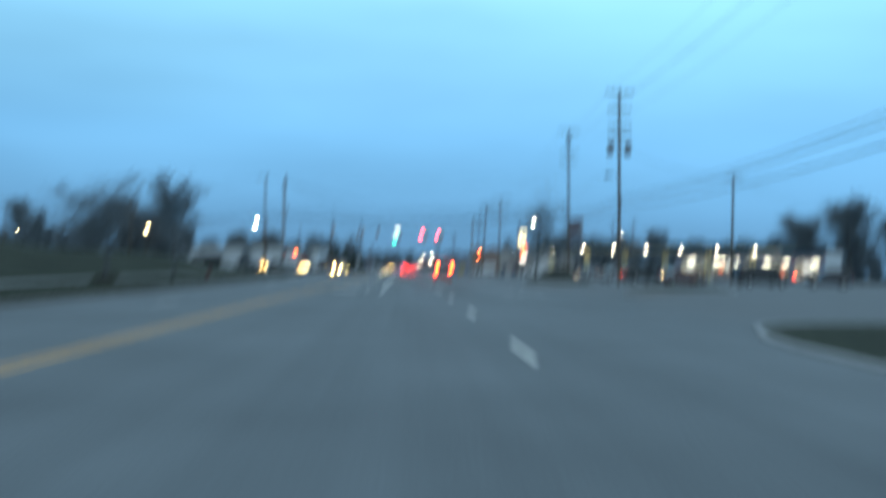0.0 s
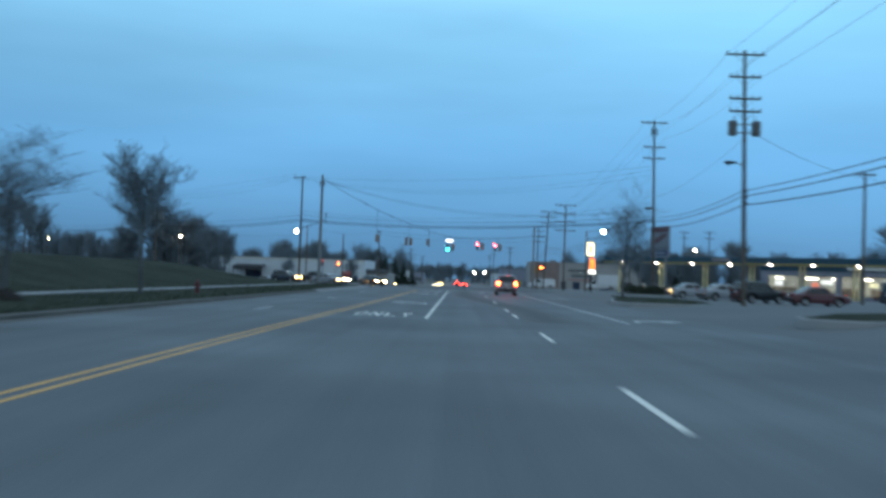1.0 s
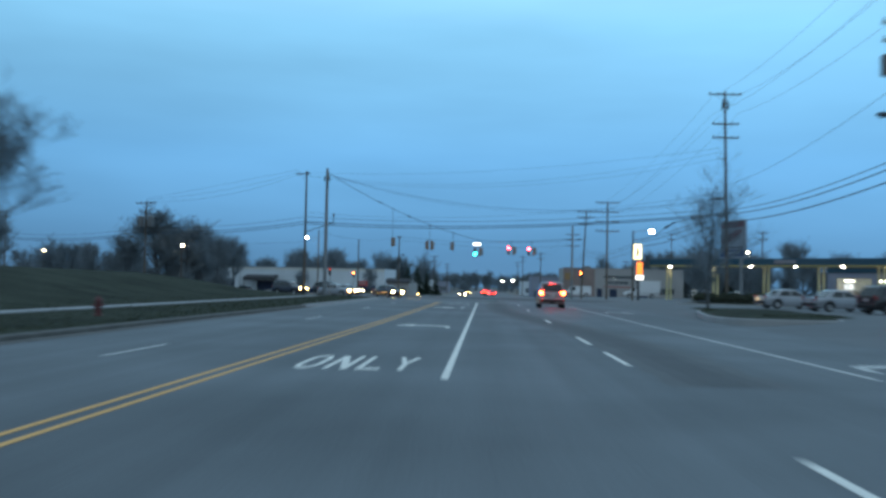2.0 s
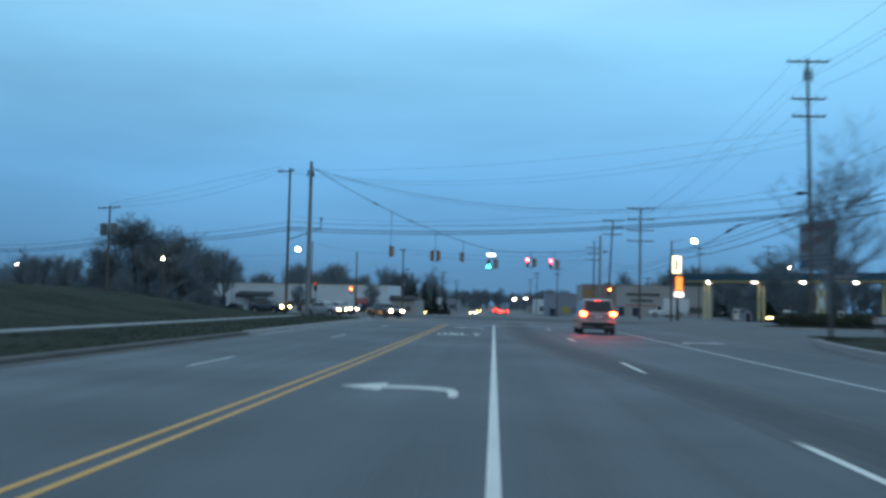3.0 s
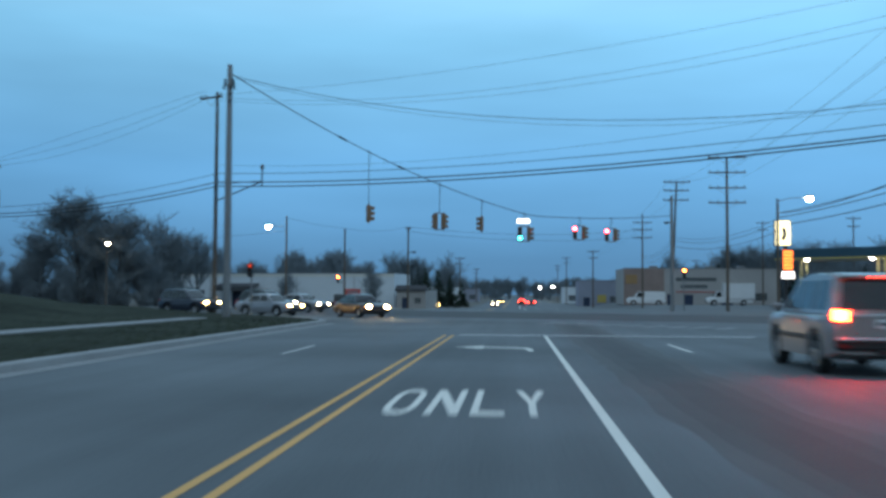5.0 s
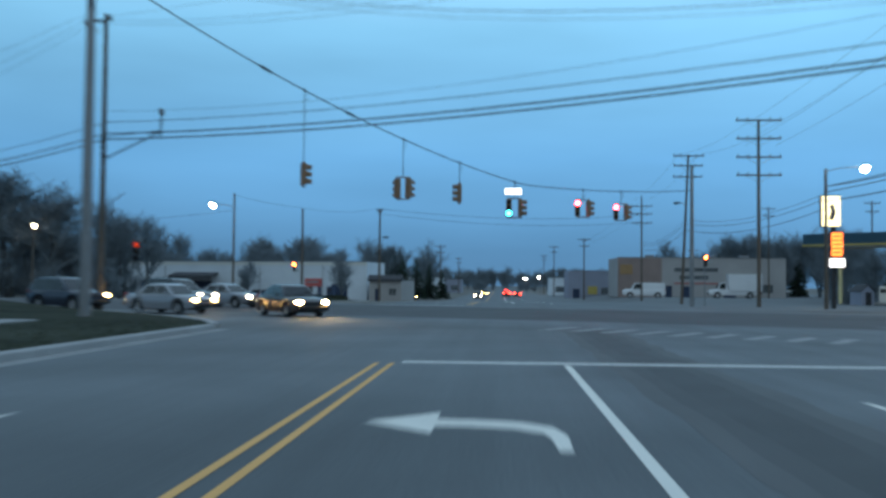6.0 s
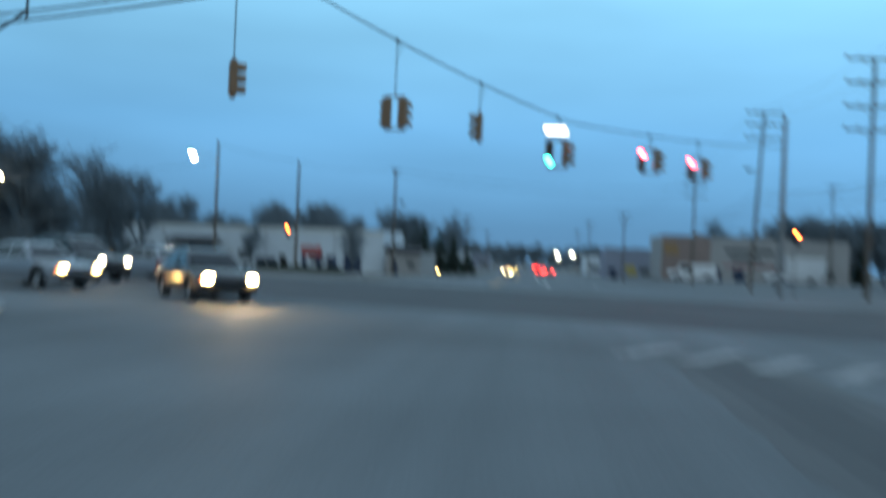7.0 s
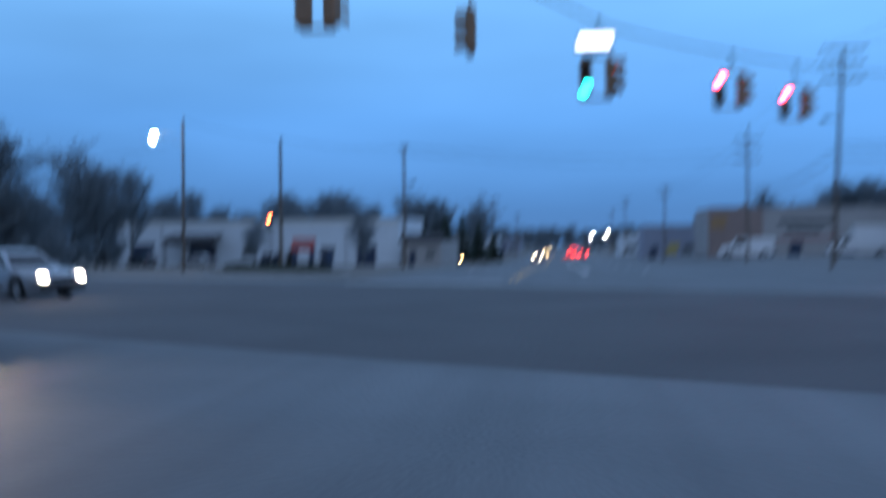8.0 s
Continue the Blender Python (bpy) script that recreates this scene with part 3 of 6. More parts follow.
def island(name, cx, cy, rx, ry, turn, label, power=2.6, high=0.10):
    """A kerbed grass island with rounded ends."""
    ob = thing(name, pose(cx, cy, lot_z(cx, cy), 0, 0, turn), label, "traffic island", kind="structure")
    def ring(f, z):
        out = []
        for i in range(40):
            a = 2 * math.pi * i / 40
            c, q = math.cos(a), math.sin(a)
            out.append((f(rx) * math.copysign(abs(c) ** (2 / power), c), f(ry) * math.copysign(abs(q) ** (2 / power), q), z))
        return out
    s = Shape()
    s.v = ring(lambda r: r, -0.5) + ring(lambda r: r, high - 0.03) + ring(lambda r: r - 0.04, high) + ring(lambda r: r - 0.17, high) + ring(lambda r: r - 0.18, high - 0.2)
    s.f = [(40 * k + i, 40 * k + (i + 1) % 40, 40 * k + 40 + (i + 1) % 40, 40 * k + 40 + i) for k in range(4) for i in range(40)]
    part("kerb_ring", s, M_CONCRETE, ob, "pale concrete kerb", smooth=True)
    s = Shape()
    s.v = ring(lambda r: r - 0.16, high - 0.01) + ring(lambda r: (r - 0.16) * 0.6, high + 0.19) + [(0, 0, high + 0.26)]
    s.f = [(i, (i + 1) % 40, 40 + (i + 1) % 40, 40 + i) for i in range(40)] + [(40 + i, 40 + (i + 1) % 40, 80) for i in range(40)]
    part("turf", s, M_GRASS, ob, "brown winter turf", smooth=True)
    return ob


island("grass_island", 24.5, 7.0, 15.5, 26.0, 0, "kerbed island of brown winter grass beside the road", power=5)
island("grass_island", 18.6, 63.0, 5.0, 2.0, 40, "low kerbed island of thin grass in the lot")
island("planting_bed", 16.3, 97.6, 3.3, 10.6, -9.5, "kerbed grass bed with a bare tree beside the road", power=4)
island("hedge_bed", 23.6, 128.6, 5.6, 2.9, -24, "kerbed bed with a clipped hedge beside the lot", power=4)
island("corner_bed", -18.8, 201.6, 5.0, 3.0, -26, "kerbed corner bed with dark winter planting", power=2.6, high=0.10)


# ---- poles and cables ----
cross_ins = Shape().lathe([(0.02, 0), (0.05, 0.02), (0.03, 0.06), (0.06, 0.09), (0.035, 0.13), (0.05, 0.16), (0.01, 0.19)], 8).mesh("insulator", M_PORCELAIN)


def utility_pole(x, y, high, arms, lean=(0, 0), turn=0, r=0.17, z=None, transformers=0, lamp=None, steel=False, label="", arm_len=2.6, extra=0, drum=1.0, hang=5.2, even=0.80, shift=0.0, fuses=0):
    """A pole with crossarms at given depths below its top; lean in metres at the top."""
    z = fall(y) if z is None else z
    ob = thing("utility_pole", pose(x, y, z - 0.3, 0, 0, turn), label or "weathered timber utility pole with crossarms", "utility pole", "poles along the street")
    top = Vector((lean[0], lean[1], high + 0.3))
    s = Shape()
    n = 7
    s.lathe([(r * (1 - 0.38 * i / n), (high + 0.3) * i / n) for i in range(n + 1)], 12)
    s.v = [(x + top.x * q / top.z, y + top.y * q / top.z, q) for x, y, q in s.v]
    part("shaft", s, M_STEEL if steel else M_WOODPOLE, ob, "", smooth=True)
    def at(d):
        return top * (1 - d / (high + 0.3))
    for k, d in enumerate(arms):
        c = at(d)
        w = arm_len * (1.0 if k == 0 else even)
        c = c + Vector((shift * w, 0, 0))
        arm = part("crossarm", Shape().box((c.x, c.y - r * 0.8, c.z), (w, 0.11, 0.13), bev=0.02), M_WOODPOLE, ob)
        brace = Shape()
        for q in (-1, 1):
            brace.rod((c.x + q * w * 0.28, c.y - r * 0.9, c.z - 0.06), (c.x, c.y - r * 0.7, c.z - 0.62), 0.018, n=5)
        part("brace", brace, M_STEEL, arm)
        for q in (-0.46, -0.24, 0.24, 0.46):
            part("insulator", cross_ins, None, arm).location = (c.x + q * w, c.y - r * 0.8, c.z + 0.06)
    for k in range(transformers):
        q = -1 if k % 2 == 0 else 1
        c = at(hang)
        s = Shape().lathe([(0.02, -0.52), (0.27, -0.50), (0.30, -0.42), (0.30, 0.36), (0.32, 0.38), (0.28, 0.46), (0.05, 0.52)], 14, Matrix.Translation((c.x + q * (0.48 + 0.30 * drum), c.y, c.z)) @ Matrix.Scale(drum, 4))
        s.rod((c.x + q * 0.1, c.y, c.z + 0.25), (c.x + q * 0.6, c.y, c.z + 0.25), 0.04, n=6)
        s.rod((c.x + q * 0.1, c.y, c.z - 0.30), (c.x + q * 0.6, c.y, c.z - 0.30), 0.04, n=6)
        s.rod((c.x + q * 0.70, c.y, c.z + 0.45), (c.x + q * 0.66, c.y, c.z + 0.85), 0.05, 0.03, n=6)
        part("transformer", s, M_TRANSFORMER, ob, "grey cylindrical transformer", smooth=True)
    if extra:
        for k in range(3):
            c = at(high - extra + 0.4 * k)
            part("cable_clamp", Shape().box((c.x + 0.10, c.y - r * 1.1, c.z), (0.12, 0.16, 0.22), bev=0.03), M_DARK_METAL, ob)
    for k in range(fuses):
        q = -1 if k % 2 == 0 else 1
        c = at(1.15 + 0.35 * (k // 2))
        s = Shape().rod((c.x + q * 0.30, c.y - 0.1, c.z - 0.28), (c.x + q * 0.22, c.y - 0.1, c.z + 0.30), 0.065, n=7).box((c.x + q * 0.16, c.y - 0.05, c.z), (0.26, 0.10, 0.10), bev=0.02)
        part("fuse_cutout", s, M_DARK_METAL, ob, "dark fuse cutout", True)
    if lamp:
        h, reach, material = lamp
        c = at(high - h)
        s = Shape().tube([(c.x, c.y, c.z), (c.x + reach * 0.4, c.y, c.z + 0.25), (c.x + reach * 0.8, c.y, c.z + 0.32), (c.x + reach, c.y, c.z + 0.30)], 0.035, 6)
        bracket = part("lamp_arm", s, M_STEEL, ob)
        e = (c.x + reach * 1.12, c.y, c.z + 0.24)
        m = Matrix.Translation(e)
        if not material:
            q = math.copysign(1, reach)
            lie = Matrix.Translation((e[0] - 0.1 * q, e[1], e[2] + 0.06)) @ Matrix.Rotation(radians(90 * q), 4, "Y") @ Matrix.Diagonal((0.62, 1, 1, 1))
            part("lamp_head", Shape().lathe([(0.04, -0.42), (0.10, -0.36), (0.17, -0.10), (0.20, 0.14), (0.15, 0.36), (0.04, 0.44)], 12, lie), M_DARK_METAL, bracket, "dark unlit lamp head", True)
            part("lamp_lens", Shape().lathe([(0.02, -0.10), (0.10, -0.07), (0.13, 0.0)], 10, Matrix.Translation((e[0] + 0.05 * q, e[1], e[2] - 0.03))), M_LENS_OFF, bracket, "", True)
            return ob
        part("lamp_head", Shape().lathe([(0.05, 0.30), (0.16, 0.27), (0.26, 0.14), (0.25, 0.08)], 12, m), M_TRANSFORMER, bracket, "", True)
        # the lit body is a full round shape that stands for the lamp's bloom
        part("lit_lamp", Shape().lathe([(0.04, -0.27), (0.14, -0.24), (0.22, -0.15), (0.26, -0.03), (0.24, 0.06), (0.19, 0.10)], 14, m), material, bracket, "lit lamp rounded out to the shape of its bloom", True)
    return ob


utility_pole(18.5, 33.0, 17.5, [0.35, 2.0, 3.6, 5.0])
utility_pole(20.0, 87.0, 17.0, [0.30, 1.80, 3.25, 4.1], lean=(-0.35, 0), transformers=2, lamp=(9.2, -0.9, None), extra=7.6, z=0.33,
             label="tall timber utility pole with four crossarms and two transformers")
utility_pole(23.55, 134.0, 20.25, [0.3, 3.1, 4.4], lean=(-0.55, -0.6), extra=8.6, arm_len=3.1, lamp=(9.85, -0.6, None), z=0.2, fuses=4, label="tall timber utility pole with three crossarms")
utility_pole(19.5, 191.5, 15.1, [0.12, 1.6, 3.1, 4.55], arm_len=3.7, even=0.97)
utility_pole(18.2, 217.2, 16.0, [0.15, 1.2, 2.4], lean=(0.75, 0), arm_len=3.3, even=0.95, lamp=(10.5, -0.9, None), label="leaning timber utility pole with stacked crossarms")
utility_pole(14.1, 191.0, 11.2, [], r=0.20, steel=True, label="grey steel signal pole at the crossing")
utility_pole(20.6, 262.0, 16.4, [1.5, 2.7, 4.1], arm_len=3.2, even=1.0)
utility_pole(22.4, 184.4, 10.2, [], r=0.16, lamp=(10.0, 2.5, M_LAMP), label="short timber pole with a bright lit lamp on an arm")
utility_pole(55.9, 244.2, 11.0, [], r=0.13, lamp=(10.4, -0.6, M_LAMP_WARM), label="timber pole with a lit lamp behind the fuel canopy")
utility_pole(39.6, 115.2, 12.8, [0.4], z=0.35, arm_len=2.0)
utility_pole(-48.9, 180.0, 13.0, [0.3], transformers=2, arm_len=4.0, drum=1.55, hang=3.0, turn=-26, label="timber utility pole with one long crossarm and two transformers")
utility_pole(-22.15, 162.6, 15.7, [0.35], arm_len=2.1, turn=-26, extra=9.0, shift=-0.22)
utility_pole(-17.38, 149.9, 14.55, [], r=0.24, steel=True, extra=13.2, fuses=2, label="stout grey steel pole that carries the signal wire")
utility_pole(-22.1, 213.8, 9.75, [], r=0.15, label="plain timber pole with a side signal")
utility_pole(-29.15, 212.6, 11.2, [], r=0.15, lamp=(9.72, -2.05, M_LAMP), label="timber pole with a lit street lamp on an arm")
utility_pole(-17.2, 240.5, 12.25, [0.2], arm_len=0.9, r=0.18, lamp=(8.2, 0.8, None))
utility_pole(-59.6, 230.2, 10.0, [], r=0.14, lamp=(8.8, 0.1, M_LAMP_WARM), label="timber pole with a lit lamp")
utility_pole(-100.2, 257.0, 9.5, [], r=0.14, lamp=(8.5, 0.1, M_LAMP_WARM), label="timber pole with a lit lamp")
utility_pole(-78.0, 196.0, 12.5, [0.3, 1.2], arm_len=3.2, turn=-26)
for x, y, h in ((16.5, 315, 13), (14.0, 380, 14), (15, 460, 14), (-14.5, 330, 12), (-14.5, 430, 12), (59.4, 273, 17.0), (59.4, 248, 15.4), (50.3, 300, 18.4), (45, 345, 12)):
    utility_pole(x, y, h, [0.4, 1.8], arm_len=2.6)


def cable(p, q, sag, r=0.012, label="thin power line between poles", n=14):
    p, q = Vector(p), Vector(q)
    pts = [p.lerp(q, i / n) - Vector((0, 0, 4 * sag * (i / n) * (1 - i / n))) for i in range(n + 1)]
    ob = part("power_line", Shape().tube(pts, r, 4), M_CABLE, smooth=True)
    return tagged(ob, label, "cable", "cables over the street")


def arm_run(a, b, drop, w, sag):
    """Two lines between the crossarms of neighbouring poles."""
    for k in (-0.46, 0.46):
        cable((a[0] + k * w, a[1], a[2] - drop + 0.2), (b[0] + k * w, b[1], b[2] - drop + 0.2), sag)


P0, PA, PB, PF, PD, PG = (18.5, 33, 17.5), (19.65, 86.8, 17.3), (23.05, 133.5, 20.2), (19.6, 191.3, 14.8), (18.95, 217.0, 15.9), (20.6, 261.8, 15.1)
for d in (0.3, 2.0):
    arm_run(P0, PA, d, 2.3, 0.7)
    arm_run(PA, PB, d + 0.05, 2.3, 0.7)
    arm_run(PB, PF, d + 0.1, 2.6, 0.9)
arm_run(PF, PD, 0.35, 2.6, 0.5)
arm_run(PD, PG, 0.4, 2.4, 0.6)
arm_run(PG, (16.5, 315, 11.6), 1.4, 2.2, 0.6)
for h0, ha, h1, r in ((7.6, 7.95, 9.3, 0.026), (7.2, 7.6, 8.9, 0.032), (6.4, 7.0, 8.2, 0.036)):
    cable((18.5, 33, h0), (19.75, 86.9, ha), 0.5, r, "thick black communication cable between poles")
    cable((19.75, 87.1, ha), (23.3, 134.0, h1), 0.5, r, "thick black communication cable between poles")
    cable((23.3, 134.3, h1), (22.4, 184.4, h1 - 0.4), 0.5, r, "thick black communication cable between poles")
    cable((22.4, 184.6, h1 - 0.9), (18.6, 217.2, h1 - 0.6), 0.9, r * 0.7, "drooping black cable between poles")
    cable((18.6, 217.3, h1 - 0.6), (20.6, 261.8, h1 - 1.0), 0.9, r * 0.7, "drooping black cable between poles")
s = Shape()
for p, q, r in (((19.85, 140.05, 8.47), (19.62, 140.5, 8.36), 0.11), ((19.50, 140.9, 8.26), (19.22, 142.0, 8.02), 0.13)):
    s.rod(p, q, r * 0.5, r, 8).rod(q, Vector(q) + (Vector(q) - Vector(p)) * 0.25, r, r * 0.3, 8)
s.tube([(19.62, 140.5, 8.36), (19.50, 140.9, 8.26)], 0.05, 6)
tagged(part("splice_case", s, M_CABLE, smooth=True), "black splice cases on a thick cable", "cable case")
cable((23.3, 134.3, 9.15), (19.85, 140.05, 8.47), 0.04, 0.035, "thick black communication cable between poles")
cable((19.2, 142.1, 8.0), (22.4, 184.4, 8.9), 0.5, 0.030, "thick black communication cable between poles")
for h0, h1, r in ((9.30, 8.95, 0.035), (9.0, 8.80, 0.035), (9.90, 9.40, 0.019)):
    cable((-22.15, 162.4, h0), (23.35, 134.0, h1), 0.9, r, "black cables slung across the road")
    cable((-22.25, 162.7, h0), (-48.9, 180.0, h0 - 0.75), 0.5, r, "black cables along the crossing street")
    cable((-48.9, 180.0, h0 - 0.75), (-78.0, 196.0, h0 - 1.2), 0.7, r, "black cables along the crossing street")
# the sagging run from the signal pole, and the thin runs high over the road
cable((-17.2, 149.8, 13.9), (23.1, 133.8, 10.4), 2.45, 0.016, "sagging black cable high over the road")
cable((-17.2, 149.8, 13.8), (23.1, 133.8, 10.3), 2.60, 0.009, "sagging black cable high over the road")
for h0, h1, sag in ((15.5, 15.16, 1.02), (15.3, 14.8, 2.17), (15.1, 14.2, 2.14), (10.5, 10.87, 1.44)):
    cable((-22.1, 162.4, h0), (23.05, 133.6, h1), sag, 0.009)
for h0, h1, sag in ((15.9, 13.3, 0.0), (15.6, 13.2, 0.6), (15.3, 12.9, 1.0)):
    cable((-23.1, 162.9, h0), (-48.9, 180.0, h1), sag, 0.011)
bk = thing("cable_bracket", pose(-22.15, 162.6, 0), "dark steel outrigger with a porcelain post holding cables off a pole", "cable bracket")
part("strut", Shape().rod((0.12, -0.08, 8.0), (3.95, -2.46, 9.05), 0.045, n=7), M_DARK_METAL, bk)
part("stay", Shape().rod((0.12, -0.08, 9.15), (3.95, -2.46, 9.10), 0.02, n=5), M_DARK_METAL, bk)
part("post", Shape().rod((3.95, -2.46, 8.75), (3.97, -2.47, 9.95), 0.045, n=7), M_DARK_METAL, bk)
part("insulator", Shape().lathe([(0.04, 9.85), (0.14, 9.92), (0.10, 10.0), (0.15, 10.08), (0.08, 10.18), (0.02, 10.22)], 10, Matrix.Translation((3.97, -2.47, 0))), M_PORCELAIN, bk, "", True)
cable((-29.4, 212.8, 10.9), (-22.4, 213.8, 9.6), 0.2, 0.014)
cable((-22.4, 213.8, 9.6), (-17.4, 240.0, 11.6), 0.5, 0.014)
cable((-17.4, 240.0, 11.6), (20.6, 261.8, 12.6), 1.0, 0.02)
cable((-17.4, 240.0, 10.9), (20.6, 261.8, 11.4), 1.0, 0.02)
cable((-29.4, 212.8, 9.2), (-59.6, 230.2, 9.4), 0.6, 0.014)
cable((19.7, 87.0, 12.2), (39.6, 115.2, 12.4), 0.5, 0.018)
cable((39.6, 115.2, 12.9), (80.0, 172.0, 11.5), 0.7, 0.018)
cable((19.7, 87.0, 11.4), (23.3, 134.0, 11.6), 0.6, 0.014)


# ---- traffic signals ----
def signal_head(lit, lit_mat, shell=None):
    """A three-lamp housing with visors, centred on its middle lamp; it faces -y."""
    ob = new("housing", Shape().box((0, 0.12, 0), (0.34, 0.24, 1.06), bev=0.035).mesh("housing", shell or M_SIGNAL))
    for k, z in enumerate((0.34, 0.0, -0.34)):
        on = k == lit
        m = Matrix.Translation((0, -0.01, z)) @ Matrix.Rotation(radians(90), 4, "X")
        part("lamp_lens", Shape().lathe([(0.02, 0.045), (0.09, 0.035), (0.135, 0.0)], 14, m), lit_mat if on else M_LENS_OFF, ob, "lit lens" if on else "", True)
        s = Shape()
        rim = [(0.16 * math.cos(a), 0.16 * math.sin(a)) for a in (radians(-35 + 250 * i / 12) for i in range(13))]
        s.v = [(x, 0, z + q) for x, q in rim] + [(x * 0.97, -0.26, z + q * 0.97 - 0.02) for x, q in rim] + [(x * 0.92, -0.25, z + q * 0.92 - 0.02) for x, q in rim] + [(x * 0.94, 0, z + q * 0.94) for x, q in rim]
        s.f = [(13 * r + i, 13 * r + i + 1, 13 * r + 14 + i, 13 * r + 13 + i) for r in range(3) for i in range(12)]
        part("visor", s, shell or M_SIGNAL, ob, "", True)
    return ob


def wire_z(u):
    """The height of the span wire, which hangs low under the signals."""
    d = abs(u - 0.56)
    return 7.75 + (4.6 * d + 12 * d * d if u < 0.56 else 1.2 * d + 5 * d * d)


W0, W1 = Vector((-17.38, 149.9, 0)), Vector((14.1, 191.0, 0))
pts = [W0.lerp(W1, i / 40) + Vector((0, 0, wire_z(i / 40))) for i in range(41)]
tagged(part("span_wire", Shape().tube(pts, 0.03, 5), M_CABLE, smooth=True), "black span wire that carries the traffic signals", "cable", "cables over the street")
for u in (0.168, 0.272):
    p, q = (W0.lerp(W1, v) + Vector((0, 0, wire_z(v))) for v in (u - 0.006, u + 0.006))
    s = Shape().rod(p, q, 0.075, 0.06, 8)
    tagged(part("cable_splice", s, M_CABLE, smooth=True), "small black splice on the span wire", "cable case")


def signal(x, y, z, heads, sign=False, label=""):
    """Heads hung from the span wire: (side offset, facing turn, lit lamp, lens)."""
    u = (Vector((x, y, 0)) - W0).dot(W1 - W0) / (W1 - W0).length_squared
    on = W0.lerp(W1, u)
    wz = wire_z(u)
    ob = thing("traffic_signal", pose(on.x, on.y, z), label, "traffic signal", "signals over the crossing")
    s = Shape().rod((0, 0, 0.60), (0, 0, wz - z), 0.022, n=6)
    s.box((0, 0, wz - z + 0.02), (0.10, 0.16, 0.12), bev=0.02)
    s.tube([(0.0, 0, wz - z), (0.16, 0.05, wz - z - 0.22), (0.10, 0.02, wz - z - 0.46), (0.0, 0, wz - z - 0.5)], 0.012, 4)
    part("hanger", s, M_DARK_METAL, ob)
    w = max(abs(h[0]) for h in heads)
    for q in (0.585, -0.585):
        part("yoke", Shape().box((0, 0, q), (2 * w + 0.16, 0.10, 0.07), bev=0.02), M_SIGNAL, ob)
    for dx, turn, lit, lm in heads:
        h = signal_head(lit, lm)
        h.parent = ob
        h.matrix_basis = pose(dx, 0, 0, 0, 0, turn) @ Matrix.Translation((0, -0.12, 0))
    if sign:
        case = part("sign_case", Shape().box((-0.08, 0, 1.00), (1.06, 0.22, 0.40), bev=0.04), M_DARK_METAL, ob, "illuminated sign case")
        part("sign_panel", Shape().box((-0.08, -0.115, 1.00), (0.98, 0.012, 0.33), bev=0.004), M_PANEL_LIT, case, "lit white sign face")
    return ob


signal(-10.85, 158.8, 6.75, [(0, 118, None, None)], label="unlit yellow traffic signal on a long hanger")
signal(-6.6, 164.3, 6.65, [(-0.30, 205, None, None), (0.30, 150, None, None)], label="pair of yellow traffic signals facing away")
signal(-3.7, 168.0, 6.75, [(0, -80, None, None)], label="single yellow traffic signal seen from its side")
signal(-0.44, 172.15, 6.26, [(-0.34, 0, 2, M_GREEN), (0.36, 75, 0, M_RED_DIM)], sign=True, label="green traffic signal under a lit white sign")
signal(4.24, 178.3, 6.74, [(-0.37, 0, 0, M_RED), (0.37, 115, None, None)], label="red traffic signal beside an unlit head")
signal(7.25, 182.3, 6.80, [(-0.37, 0, 0, M_RED), (0.37, 120, None, None)], label="red traffic signal beside an unlit head")


def side_signal(x, y, z, label, size=0.62, post=0.0, dx=0.0, lens=None):
    ob = thing("side_signal", pose(x, y, z), label, "traffic signal")
    h = signal_head(0, lens or M_RED_SMALL, M_DARK_METAL)
    h.parent = ob
    h.matrix_basis = pose(dx, -0.28, -0.34) @ Matrix.Diagonal((0.85, 0.85, 0.85, 1))
    s = Shape().box((dx * 0.5, 0.02, 0.0), (abs(dx) + 0.10, 0.54, 0.06), bev=0.01).box((dx * 0.5, 0.02, -0.66), (abs(dx) + 0.10, 0.54, 0.06), bev=0.01)
    part("bracket", s, M_DARK_METAL, ob)
    if post:
        part("post", Shape().rod((0, 0.06, -post), (0, 0.06, 0.3), 0.055, n=8).lathe([(0.16, -post), (0.15, -post + 0.12), (0.07, -post + 0.16)], 8, Matrix.Translation((0, 0.06, 0))), M_STEEL, ob, "", True)
    return ob


side_signal(-22.4, 213.6, 3.58, "side-mounted signal lit red on a timber pole", dx=-0.42)
side_signal(15.7, 193.7, 4.0, "side-mounted signal lit red on a short post", post=4.0)
side_signal(-17.9, 156.8, 3.3, "small signal lit red on its own post", post=3.15, lens=M_RED_DIM)


